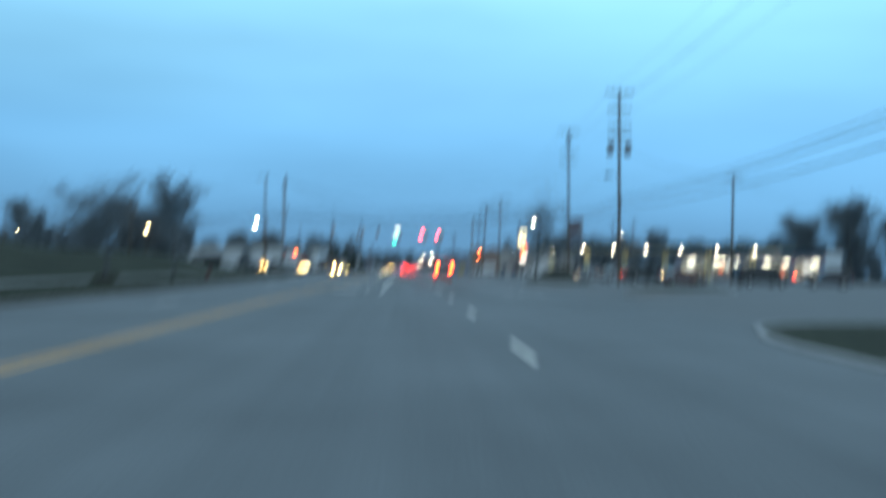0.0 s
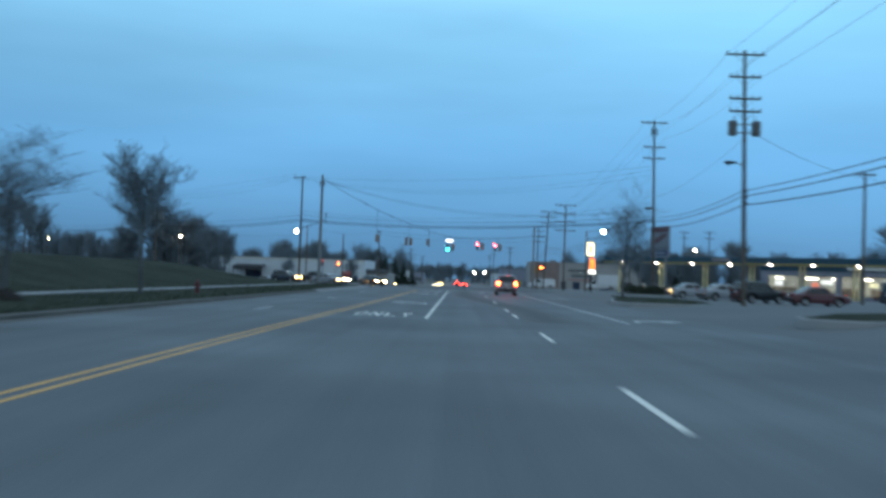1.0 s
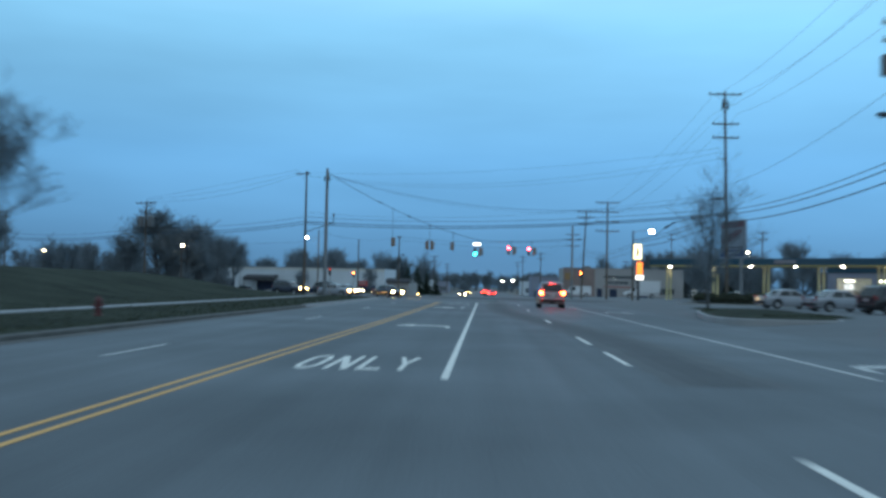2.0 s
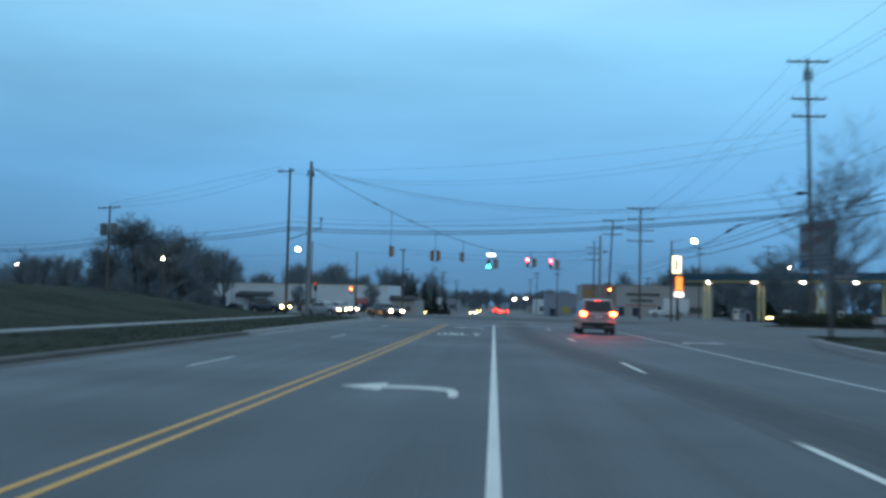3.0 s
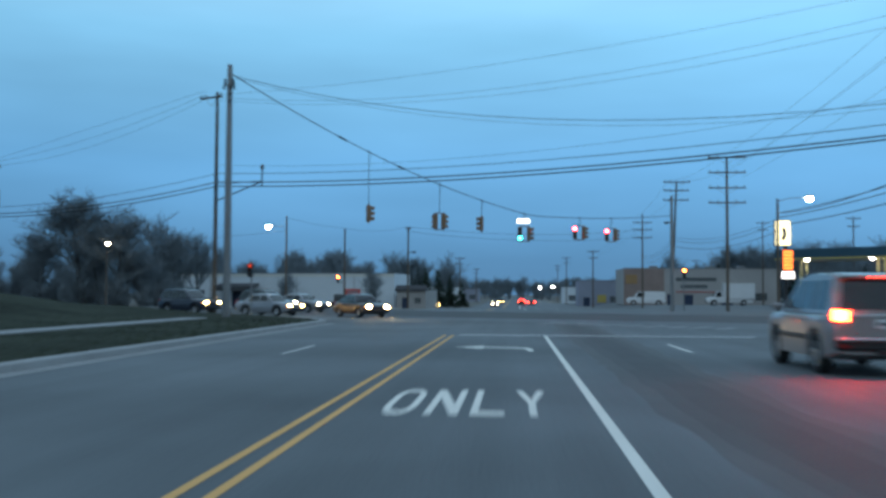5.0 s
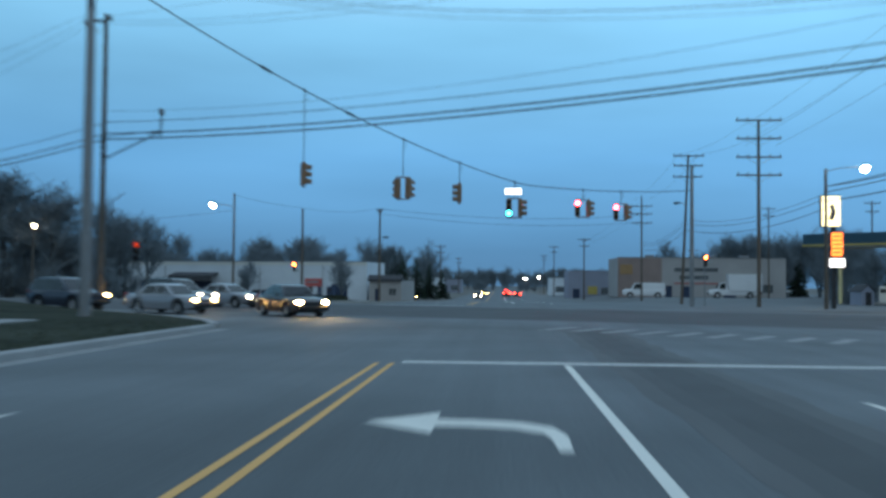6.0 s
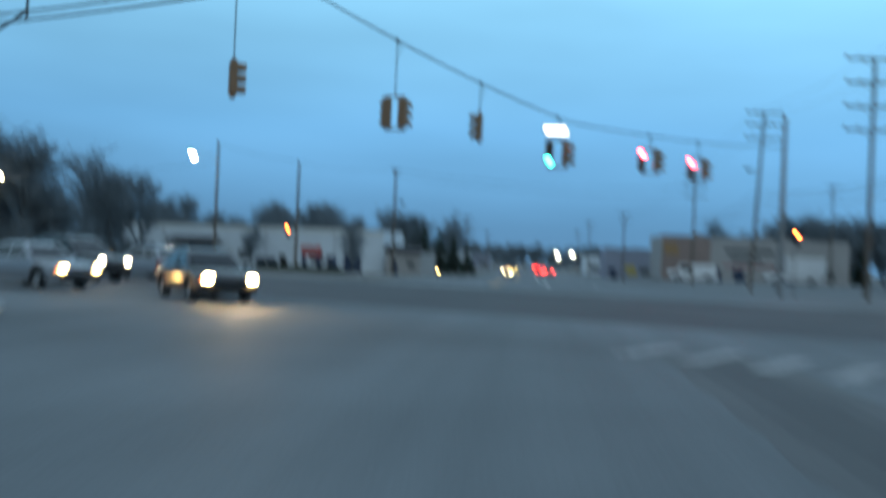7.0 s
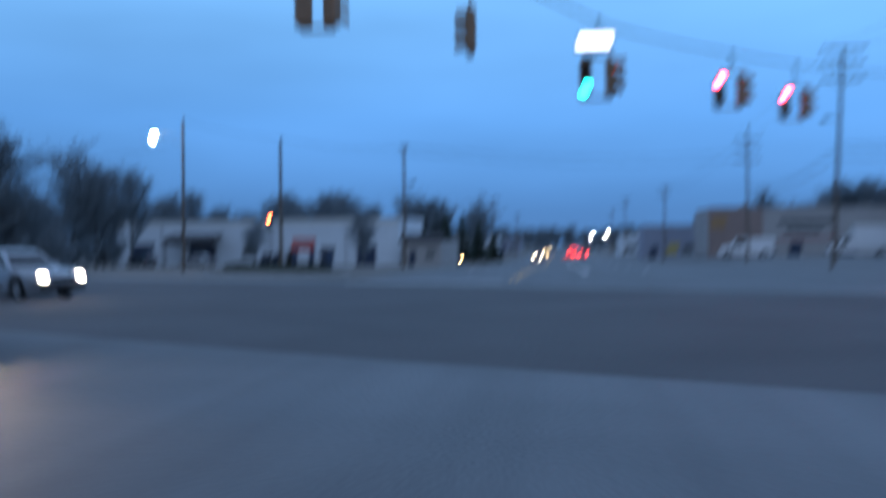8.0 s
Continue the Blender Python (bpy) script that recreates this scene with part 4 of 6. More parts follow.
# ---- vehicles ----
def tyre_and_rim(r, w, rim_mat):
    """One wheel, with its axle along x."""
    turn = Matrix.Rotation(radians(90), 4, "Y")
    tyre = Shape()
    prof = [(r * 0.62, -w / 2), (r * 0.93, -w / 2), (r, -w * 0.36), (r, w * 0.36), (r * 0.93, w / 2), (r * 0.62, w / 2), (r * 0.62, -w / 2)]
    n = 22
    tyre.v = [tuple(turn @ Vector((a * math.cos(2 * math.pi * i / n), a * math.sin(2 * math.pi * i / n), z))) for a, z in prof for i in range(n)]
    tyre.f = [(n * k + i, n * k + (i + 1) % n, n * k + n + (i + 1) % n, n * k + n + i) for k in range(6) for i in range(n)]
    rim = Shape()
    rim.lathe([(r * 0.62, -w * 0.40), (r * 0.64, 0), (r * 0.62, w * 0.44), (r * 0.56, w * 0.40), (r * 0.54, w * 0.10), (r * 0.10, w * 0.12)], n, turn)
    for k in range(5):
        a = 2 * math.pi * k / 5
        rim.box((0, 0, r * 0.32), (w * 0.16, r * 0.15, r * 0.52), Matrix.Translation((w * 0.34, 0, 0)) @ Matrix.Rotation(a, 4, "X"), bev=0.01)
    rim.lathe([(r * 0.12, w * 0.25), (r * 0.12, w * 0.42), (r * 0.05, w * 0.46)], 10, turn)
    return tyre.mesh("tyre", M_TYRE, True), rim.mesh("rim", rim_mat, True)


def vehicle(name, label, m, paint, L=4.5, W=1.78, H=1.45, belt=0.90, hood=0.86, tail=0.90, ground=0.20, wheel=0.32, axles=(-1.32, 1.36),
            cowl=0.95, roof_front=0.25, roof_rear=-0.95, deck=-1.62, roof_w=0.62, head=None, rear=None, brake=False, rails=False, windows=((-0.92, -0.10), (-0.02, 0.78)),
            box_from=None, trim=None, category="car", amber=False):
    """A road vehicle whose nose points along +y, with its tyres on z = 0."""
    ob = thing(name, m, label, category, "vehicles in the street")
    hw, y0, y1 = W / 2, -L / 2, L / 2

    def under(y):
        z = ground
        for a in axles:
            d = wheel * 1.20
            if abs(y - a) < d:
                z = max(z, wheel + math.sqrt(d * d - (y - a) ** 2) * 0.98)
        return z

    def top(y):
        if y > cowl:
            u = (y - cowl) / (y1 - cowl)
            return belt + (hood - belt) * u - 0.20 * u ** 5
        if y < deck:
            u = (deck - y) / max(0.05, deck - y0)
            return belt + (tail - belt) * u - 0.06 * u ** 4
        return belt

    def half(y):
        u = max(0.0, (abs(y) - L * 0.33) / (L * 0.17))
        return hw * (1 - 0.13 * u ** 2.2)

    ys = sorted({round(v, 3) for v in steps(y0, y1, 0.16) + [a + wheel * 1.2 * c for a in axles for c in (-1.001, -0.98, -0.85, -0.6, -0.3, 0, 0.3, 0.6, 0.85, 0.98, 1.001)] + [cowl, deck]})
    s = Shape()
    for y in ys:
        w, a, t = half(y), under(y), top(y)
        a = min(a, t - 0.08)
        rise = 0.12 * max(0.0, (abs(y) - L * 0.40) / (L * 0.10))
        a = max(a, ground + rise)
        sec = [(0, a), (w * 0.80, a), (w * 0.985, a + 0.03), (w, a + (t - a) * 0.35), (w * 0.995, a + (t - a) * 0.62), (w * 0.965, t - 0.07), (w * 0.90, t - 0.015), (w * 0.5, t + 0.018), (0, t + 0.028)]
        s.v += [(x, y, z) for x, z in sec] + [(-x, y, z) for x, z in reversed(sec[1:-1])]
    n = 16
    s.f = [(n * k + i, n * k + (i + 1) % n, n * k + n + (i + 1) % n, n * k + n + i) for k in range(len(ys) - 1) for i in range(n)]
    s.f += [tuple(range(n)), tuple(range(n * (len(ys) - 1), n * len(ys)))]
    body = part("body", s, paint, ob, "", True)
    # upper cabin
    rf, rr = roof_front, roof_rear
    side = [(cowl, belt - 0.02), (rf + 0.08, H - 0.07), (rf - 0.15, H - 0.01), ((rf + rr) / 2, H + 0.012), (rr + 0.12, H - 0.015), (rr - 0.02, H - 0.07), (deck, belt - 0.02)]
    def x_at(z):
        return hw * (0.93 + (roof_w / 0.89 - 0.93) * max(0, (z - belt)) / (H - belt))
    s = Shape()
    k = len(side)
    s.v = [(-x_at(z), y, z) for y, z in side] + [(x_at(z), y, z) for y, z in side]
    inner = [(-x_at(z) * 0.9, y, z + (0.02 if 0 < i < k - 1 else 0)) for i, (y, z) in enumerate(side)] + [(x_at(z) * 0.9, y, z + (0.02 if 0 < i < k - 1 else 0)) for i, (y, z) in enumerate(side)]
    s.v += inner
    s.f = [tuple(range(k - 1, -1, -1)), tuple(range(k, 2 * k))]
    for i in range(k - 1):
        s.f += [(2 * k + i, 2 * k + i + 1, 3 * k + i + 1, 3 * k + i), (i, i + 1, 2 * k + i + 1, 2 * k + i), (k + i, k + i + 1, 3 * k + i + 1, 3 * k + i)]
    part("cabin", s, paint, ob, "", True)

    def pane(name, pts, lift):
        p = [Vector(q) + Vector(lift) for q in pts]
        d = Vector(lift).normalized() * -0.006
        nn = len(p)
        sh = Shape().add(p + [q + d for q in p], [tuple(range(nn)), tuple(range(2 * nn - 1, nn - 1, -1))] + [(i, (i + 1) % nn, nn + (i + 1) % nn, nn + i) for i in range(nn)])
        return part(name, sh, M_GLASS, ob, "dark tinted glass")

    def on_slope(a, b, u):
        return a[0] + (b[0] - a[0]) * u, a[1] + (b[1] - a[1]) * u
    for nm, a, b, sgn in (("windscreen", side[0], side[1], 1), ("rear_window", side[-1], side[-2], -1)):
        if nm == "rear_window" and box_from is not None:
            continue
        p, q = on_slope(a, b, 0.12), on_slope(a, b, 0.94)
        d = Vector((0, (b[1] - a[1]) * sgn, abs(a[0] - b[0]))).normalized() * 0.024
        pane(nm, [(-x_at(p[1]) * 0.86, *p), (x_at(p[1]) * 0.86, *p), (x_at(q[1]) * 0.84, *q), (-x_at(q[1]) * 0.84, *q)], d)
    z0, z1 = belt + 0.05, H - 0.10
    for w0, w1 in windows:
        def clip(y, z):
            f0 = side[0][0] + (side[1][0] - side[0][0]) * (z - side[0][1]) / (side[1][1] - side[0][1])
            r0 = side[-1][0] + (side[-2][0] - side[-1][0]) * (z - side[-1][1]) / (side[-2][1] - side[-1][1])
            return min(max(y, r0 + 0.10), f0 - 0.12)
        for q in (-1, 1):
            pts = [(q * x_at(z), clip(y, z), z) for y, z in ((w0, z0), (w1, z0), (w1, z1), (w0, z1))]
            pane("side_window", pts, (q * 0.008, 0, 0))
    # wheels
    ty, ri = tyre_and_rim(wheel, 0.22, M_RIM)
    for a in axles:
        for q in (-1, 1):
            t = part("tyre", ty, None, ob)
            t.matrix_basis = pose(q * (hw - 0.13), a, wheel, 0, 0, 0 if q > 0 else 180)
            part("rim", ri, None, t)
    # bumpers, lamps, plates, mirrors, handles
    tm = trim or M_BLACK
    part("rear_bumper", Shape().box((0, y0 + 0.02, ground + 0.28), (W * 0.90, 0.18, 0.22), bev=0.05), tm, ob)
    part("front_bumper", Shape().box((0, y1 - 0.03, ground + 0.22), (W * 0.86, 0.18, 0.20), bev=0.05), tm, ob)
    part("grille", Shape().box((0, y1 - 0.045, hood - 0.22), (W * 0.42, 0.10, 0.13), bev=0.03), M_BLACK, ob)
    for q in (-1, 1):
        lamp_z = hood - 0.20
        part("headlamp", Shape().lathe([(0.02, -0.09), (0.6, -0.06), (0.9, -0.02), (1.0, 0.03), (0.9, 0.07), (0.5, 0.10), (0.02, 0.11)], 14, Matrix.Translation((q * W * 0.345, y1 - 0.085, lamp_z)) @ Matrix.Rotation(radians(-90), 4, "X") @ Matrix.Diagonal((0.18, 0.095, 1, 1))), head or M_LAMP_OFF, ob, "lit headlamp" if head else "")
        if amber:
            part("marker_lamp", Shape().box((q * W * 0.43, y1 - 0.20, lamp_z - 0.03), (0.10, 0.12, 0.09), bev=0.03), M_AMBER, ob, "lit amber marker")
        lamp = part("tail_lamp", Shape().box((q * W * 0.40, y0 + 0.085, tail - 0.10), (0.24, 0.16, 0.30), bev=0.06), M_TAIL_OFF if brake else rear or M_TAIL_OFF, ob, "lit red lamp" if rear else "")
        if brake:
            part("bulb_window", Shape().box((q * W * 0.40, y0 + 0.01, tail - 0.08), (0.21, 0.04, 0.18), bev=0.015), rear, lamp, "glowing red brake window")
        mirror = part("mirror", Shape().box((q * (hw + 0.10), cowl - 0.30, belt + 0.08), (0.20, 0.10, 0.14), bev=0.04), paint, ob)
        for w0, w1 in windows:
            part("door_handle", Shape().box((q * (hw + 0.002), w0 + 0.14, belt - 0.13), (0.04, 0.17, 0.035), bev=0.012), paint, ob)
    plate = part("rear_plate", Shape().box((0, y0 - 0.005, tail - 0.22), (0.31, 0.03, 0.155), bev=0.01), M_PLATE, ob, "pale licence plate")
    part("lettering", Shape().box((0, y0 - 0.022, tail - 0.22), (0.22, 0.006, 0.055)), M_BAR, plate)
    if brake:
        part("high_brake_lamp", Shape().box((0, rr + 0.01, H - 0.035), (0.42, 0.10, 0.06), bev=0.02), M_TAIL, ob, "lit high brake lamp")
    if rails:
        for q in (-1, 1):
            part("roof_rail", Shape().tube([(q * roof_w * 1.02 * hw / 0.89, rr + 0.15, H - 0.02), (q * roof_w * 1.02 * hw / 0.89, rr + 0.25, H + 0.05), (q * roof_w * 1.02 * hw / 0.89, rf - 0.35, H + 0.05), (q * roof_w * 1.02 * hw / 0.89, rf - 0.2, H - 0.02)], 0.02, 6), M_DARK_METAL, ob)
    return ob


def suv_trim(ob, paint):
    """The spoiler, tailgate strip, step bar, side mouldings, wiper and aerial of the braking car."""
    part("roof_spoiler", Shape().prism([(-1.52, 1.715), (-1.60, 1.745), (-1.90, 1.70), (-1.92, 1.665), (-1.70, 1.66)], -0.62, 0.62), paint, ob)
    part("tailgate_strip", Shape().box((0, -2.225, 1.02), (1.16, 0.05, 0.055), bev=0.015), M_RIM, ob, "bright tailgate strip")
    part("step_bar", Shape().box((0, -2.33, 0.63), (1.62, 0.12, 0.05), bev=0.02), M_RIM, ob, "bright bumper step")
    part("tow_cover", Shape().box((0, -2.31, 0.40), (0.36, 0.05, 0.12), bev=0.02), M_DARK_METAL, ob)
    part("rear_wiper", Shape().tube([(0.0, -2.16, 1.12), (0.16, -2.10, 1.24), (0.34, -2.07, 1.28)], 0.012, 5), M_BLACK, ob)
    for q in (-1, 1):
        part("side_moulding", Shape().box((q * 0.905, 0.02, 0.62), (0.03, 1.75, 0.10), bev=0.012), M_DARK_METAL, ob)
        part("reflector", Shape().box((q * 0.72, -2.325, 0.52), (0.20, 0.03, 0.06), bev=0.01), M_TAIL_OFF, ob)
    part("aerial", Shape().rod((0.55, 1.02, 1.04), (0.57, 0.86, 1.72), 0.006, n=5), M_BLACK, ob)


def suv(label, m, paint, **k):
    return vehicle("suv", label, m, paint, L=4.45, W=1.82, H=1.72, belt=1.06, hood=1.00, tail=1.10, ground=0.26, wheel=0.355, axles=(-1.28, 1.34),
                   cowl=1.00, roof_front=0.16, roof_rear=-1.78, deck=-2.16, roof_w=0.67, rails=True, windows=((-1.82, -1.10), (-1.00, -0.12), (-0.04, 0.75)), **k)


def sedan(label, m, paint, **k):
    return vehicle("sedan", label, m, paint, L=4.7, W=1.80, H=1.44, belt=0.92, hood=0.86, tail=0.96, cowl=1.00, roof_front=0.30, roof_rear=-0.90, deck=-1.65, windows=((-1.15, -0.22), (-0.14, 0.82)), **k)


def van(label, m, paint, **k):
    return vehicle("van", label, m, paint, L=5.4, W=1.98, H=2.05, belt=1.18, hood=1.12, tail=1.2, ground=0.28, wheel=0.36, axles=(-1.7, 1.75), cowl=1.75, roof_front=1.15,
                   roof_rear=-2.55, deck=-2.66, roof_w=0.80, windows=((0.25, 1.35),), category="van", **k)


LIT = dict(head=M_HEADLAMP, rear=M_TAIL)
lead = suv("pale beige suv braking with red tail lamps lit", pose(5.78, 117.5, 0), M_CHAMPAGNE, rear=M_BRAKE, brake=True, trim=M_DARK_METAL)
suv_trim(lead, M_CHAMPAGNE)
lead.scale = (1.13, 1.06, 1.13)
A = -115.5
sedan("dark sedan with headlamps lit waiting at the crossing", pose(-11.0, 157.8, 0.012, 0, 0, -143), M_BLACK_PAINT, head=M_HEADLAMP_NEAR, amber=True)
suv("black suv with white headlamps lit behind two sedans", pose(-19.6, 167.4, 0.012, 0, 0, A), M_BLACK_PAINT, head=M_HEADLAMP_COOL)
sedan("silver sedan with warm headlamps and amber markers lit in a queue", pose(-17.6, 160.2, 0.012, 0, 0, A), M_SILVER, head=M_HEADLAMP, amber=True)
suv("dark suv with headlamps lit in a queue", pose(-24.0, 162.9, 0.012, 0, 0, A), M_NAVY_PAINT, head=M_HEADLAMP, amber=True)


sedan("grey sedan with white headlamps lit on the crossing street", pose(-18.2, 172.4, 0.012, 0, 0, A), M_SILVER, head=M_HEADLAMP_COOL)


def beam(name, x, y, heading, power):
    """The light thrown ahead by a pair of headlamps."""
    data = bpy.data.lights.new(name, "SPOT")
    data.energy, data.color, data.spot_size, data.spot_blend, data.shadow_soft_size = power, (1.0, 0.74, 0.42), radians(58), 1.0, 0.3
    ob = new(name, data)
    a = radians(heading)
    ob.matrix_basis = look((x - math.sin(a) * 2.5, y + math.cos(a) * 2.5, 0.70), (x - math.sin(a) * 26, y + math.cos(a) * 26, 0.2))
    return tagged(ob, "warm beam thrown ahead by lit headlamps", "headlamp beam")


beam("headlamp_beam", -11.0, 157.8, -143, 550)
# parked and passing cars
sedan("dark red sedan parked in the lot", pose(28.5, 97.0, 0.347, 0, 0, -82), M_RED_PAINT)
suv("black suv parked beside a red sedan", pose(25.6, 101.8, 0.347, 0, 0, -70), M_BLACK_PAINT)
sedan("silver sedan parked in the lot", pose(24.5, 108, 0.347, 0, 0, -75), M_SILVER)
sedan("silver sedan parked at the lot's edge", pose(23.6, 116.0, 0.347, 0, 0, -78), M_SILVER)
van("black work van parked in the lot", pose(36.3, 97.0, 0.347, 0, 0, -80), M_BLACK_PAINT)
suv("dark blue suv parked in the lot", pose(42.8, 96.5, 0.347, 0, 0, 75), M_NAVY_PAINT)
sedan("dark sedan leaving the forecourt with one lamp lit", pose(36.5, 183.0, fall(183), 0, 0, 98), M_BLACK_PAINT, head=M_HEADLAMP, rear=M_TAIL)
sedan("pale sedan parked at the forecourt", pose(46.5, 172.0, -0.02, 0, 0, 80), M_SILVER)
sedan("dark red sedan at the shop door", pose(75.0, 189.0, fall(189), 0, 0, 30), M_RED_PAINT, rear=M_TAIL)
step_van = van("long white van parked before a brick shop", pose(23.2, 277.0, yard_z(23.2, 277), 0, 0, 84), M_WHITE_PAINT)
step_van.scale = (1.15, 1.32, 1.22)
truck = vehicle("box_truck", "white box truck parked before the long shop", pose(39.9, 284.0, yard_z(40, 284), 0, 0, 86), M_WHITE_PAINT, L=7.4, W=2.1, H=2.25, belt=1.30, hood=1.20, tail=0.95,
                ground=0.42, wheel=0.42, axles=(-2.1, 2.5), cowl=2.55, roof_front=2.05, roof_rear=1.25, deck=1.0, roof_w=0.80, windows=((1.35, 2.25),), box_from=1.0, category="truck")
part("cargo_box", Shape().box((0, -1.4, 2.25), (2.45, 4.7, 2.5), bev=0.05), M_WHITE_PAINT, truck, "white cargo box")
part("roof_cap", Shape().box((0, -1.4, 3.53), (2.5, 4.76, 0.07), bev=0.02), M_SOFFIT, truck)
part("roller_door", Shape().box((0, -3.77, 2.2), (2.2, 0.04, 2.2), bev=0.01), M_RIM, truck)
truck.scale = (1.15, 1.2, 1.2)
sedan("oncoming car with white headlamps lit", pose(-5.6, 318.0, fall(318), 0, 0, 180), M_NAVY_PAINT, head=M_HEADLAMP_COOL)
sedan("oncoming car with headlamps lit far off", pose(-5.4, 398.0, fall(398), 0, 0, 180), M_BLACK_PAINT, head=M_HEADLAMP)
suv("dark suv with tail lamps lit far ahead", pose(0.6, 345.0, fall(345)), M_BLACK_PAINT, rear=M_TAIL, brake=True)
sedan("dark sedan with tail lamps lit far ahead", pose(3.4, 356.0, fall(356)), M_NAVY_PAINT, rear=M_TAIL)
sedan("silver sedan with tail lamps lit far ahead", pose(1.2, 384.0, fall(384)), M_SILVER, rear=M_TAIL)
sedan("dark car with a lamp lit at a side street", pose(-18.0, 286.0, fall(286), 0, 0, -140), M_BLACK_PAINT, head=M_HEADLAMP)
suv("dark car parked before the white building", pose(-55.5, 263.2, fall(263), 0, 0, 60), M_NAVY_PAINT)
sedan("grey car parked before the white building", pose(-47.5, 261.8, fall(261), 0, 0, 80), M_SILVER)


# ---- buildings ----
def building(name, label, x, y, w, d, h, wall, turn=0, roof=M_ROOF, z=None, parapet=0.35):
    """A flat-roofed block: its front stands on the local line y = 0, centred on x."""
    z = fall(y) - 0.1 if z is None else z
    ob = thing(name, pose(x, y, z, 0, 0, turn), label, "building")
    t = 0.25
    part("side_wall", Shape().box((-w / 2 + t / 2, d / 2, h / 2), (t, d - 2 * t, h)), wall, ob)
    part("side_wall", Shape().box((w / 2 - t / 2, d / 2, h / 2), (t, d - 2 * t, h)), wall, ob)
    part("back_wall", Shape().box((0, d - t / 2, h / 2), (w, t, h)), wall, ob)
    part("roof", Shape().box((0, d / 2, h - parapet), (w - 2 * t, d - 2 * t, 0.2)), roof, ob)
    for q in (0.1, d - 0.1):
        part("coping", Shape().box((0, q, h + 0.05), (w + 0.1, 0.5, 0.10), bev=0.02), M_STEEL, ob)
    return ob


def front(ob, w, h, wall, openings, t=0.25):
    """The front wall with real openings: (x0, x1, z0, z1)."""
    xs = sorted({-w / 2, w / 2, *[v for o in openings for v in o[:2]]})
    zs = sorted({0.0, h, *[v for o in openings for v in o[2:4]]})
    nz = len(zs)
    s = Shape()
    s.v = [(x, y, z) for y in (0, t) for x in xs for z in zs]
    half = len(xs) * nz

    def solid(i, k):
        if not (0 <= i < len(xs) - 1 and 0 <= k < nz - 1):
            return False
        cx, cz = (xs[i] + xs[i + 1]) / 2, (zs[k] + zs[k + 1]) / 2
        return not any(o[0] < cx < o[1] and o[2] < cz < o[3] for o in openings)
    for i in range(len(xs) - 1):
        for k in range(nz - 1):
            if solid(i, k):
                a, b, c, d = i * nz + k, (i + 1) * nz + k, (i + 1) * nz + k + 1, i * nz + k + 1
                s.f += [(a, b, c, d), (half + d, half + c, half + b, half + a)]
                for near, (p, q) in (((i, k - 1), (a, b)), ((i + 1, k), (b, c)), ((i, k + 1), (c, d)), ((i - 1, k), (d, a))):
                    if not solid(*near):
                        s.f.append((p, half + p, half + q, q))
    return part("front_wall", s, wall, ob)


def window(ob, x0, x1, z0, z1, glass_mat=None, frame_mat=None, bars=1):
    fm = frame_mat or M_STEEL
    s = Shape()
    b = 0.07
    for q in ((x0 + b / 2, (z0 + z1) / 2, b, z1 - z0), (x1 - b / 2, (z0 + z1) / 2, b, z1 - z0), ((x0 + x1) / 2, z0 + b / 2, x1 - x0 - 2 * b, b), ((x0 + x1) / 2, z1 - b / 2, x1 - x0 - 2 * b, b)):
        s.box((q[0], 0.12, q[1]), (q[2], 0.10, q[3]))
    for k in range(1, bars):
        s.box((x0 + (x1 - x0) * k / bars, 0.12, (z0 + z1) / 2), (0.06, 0.09, z1 - z0 - 2 * b))
    f = part("window_frame", s, fm, ob)
    part("pane", Shape().box(((x0 + x1) / 2, 0.13, (z0 + z1) / 2), (x1 - x0 - 2 * b, 0.02, z1 - z0 - 2 * b)), glass_mat or M_WINDOW, f)


def shutter(ob, x0, x1, z0, z1, material, label):
    n = max(4, int((z1 - z0) / 0.35))
    d = (z1 - z0) / n
    poly = [(0.20, z1), (0.20, z0)]
    for k in range(n):
        poly += [(0.155, z0 + d * (k + 0.02)), (0.12, z0 + d * (k + 0.14)), (0.12, z0 + d * (k + 0.86)), (0.155, z0 + d * (k + 0.98))]
    s = Shape().prism(poly, x0, x1)
    part("door", s, material, ob, label)


# white workshop past the crossing street
wb = building("workshop", "long white block workshop with a dark carport and blue door", -46.35, 280.15, 46.0, 10.0, 6.7, M_WHITE_WALL, turn=-10.5)
holes = [(-20.6, -16.6, 0, 3.4), (-10.6, -6.0, 0, 3.2), (-1.6, 0.4, 1.3, 2.7), (5.6, 6.9, 0, 2.3), (10.8, 13.2, 1.3, 2.7), (16.5, 19.5, 0, 2.9)]
front(wb, 46, 6.7, M_WHITE_WALL, holes)
shutter(wb, -20.6, -16.6, 0, 3.4, M_GARAGE, "dark blue roller door")
shutter(wb, -10.6, -6.0, 0, 3.2, M_GARAGE, "dark blue roller door")
shutter(wb, 5.6, 6.9, 0, 2.3, M_DARK_METAL, "dark metal door")
shutter(wb, 16.5, 19.5, 0, 2.9, M_GARAGE, "dark blue roller door")
window(wb, -1.6, 0.4, 1.3, 2.7, bars=2)
window(wb, 10.8, 13.2, 1.3, 2.7, bars=2)
part("carport_roof", Shape().prism([(0, 4.8), (-2.6, 4.2), (-2.6, 3.25), (-2.5, 3.25), (-2.5, 4.0), (0, 4.5)], -13.2, -4.8), M_ROOF, wb, "dark sloped carport roof")
for px in (-13.0, -5.0):
    part("carport_post", Shape().box((px, -2.4, 1.9), (0.16, 0.16, 3.8), bev=0.02), M_DARK_METAL, wb)
part("coping_band", Shape().box((0, -0.03, 6.36), (46.0, 0.06, 0.48)), M_SOFFIT, wb)
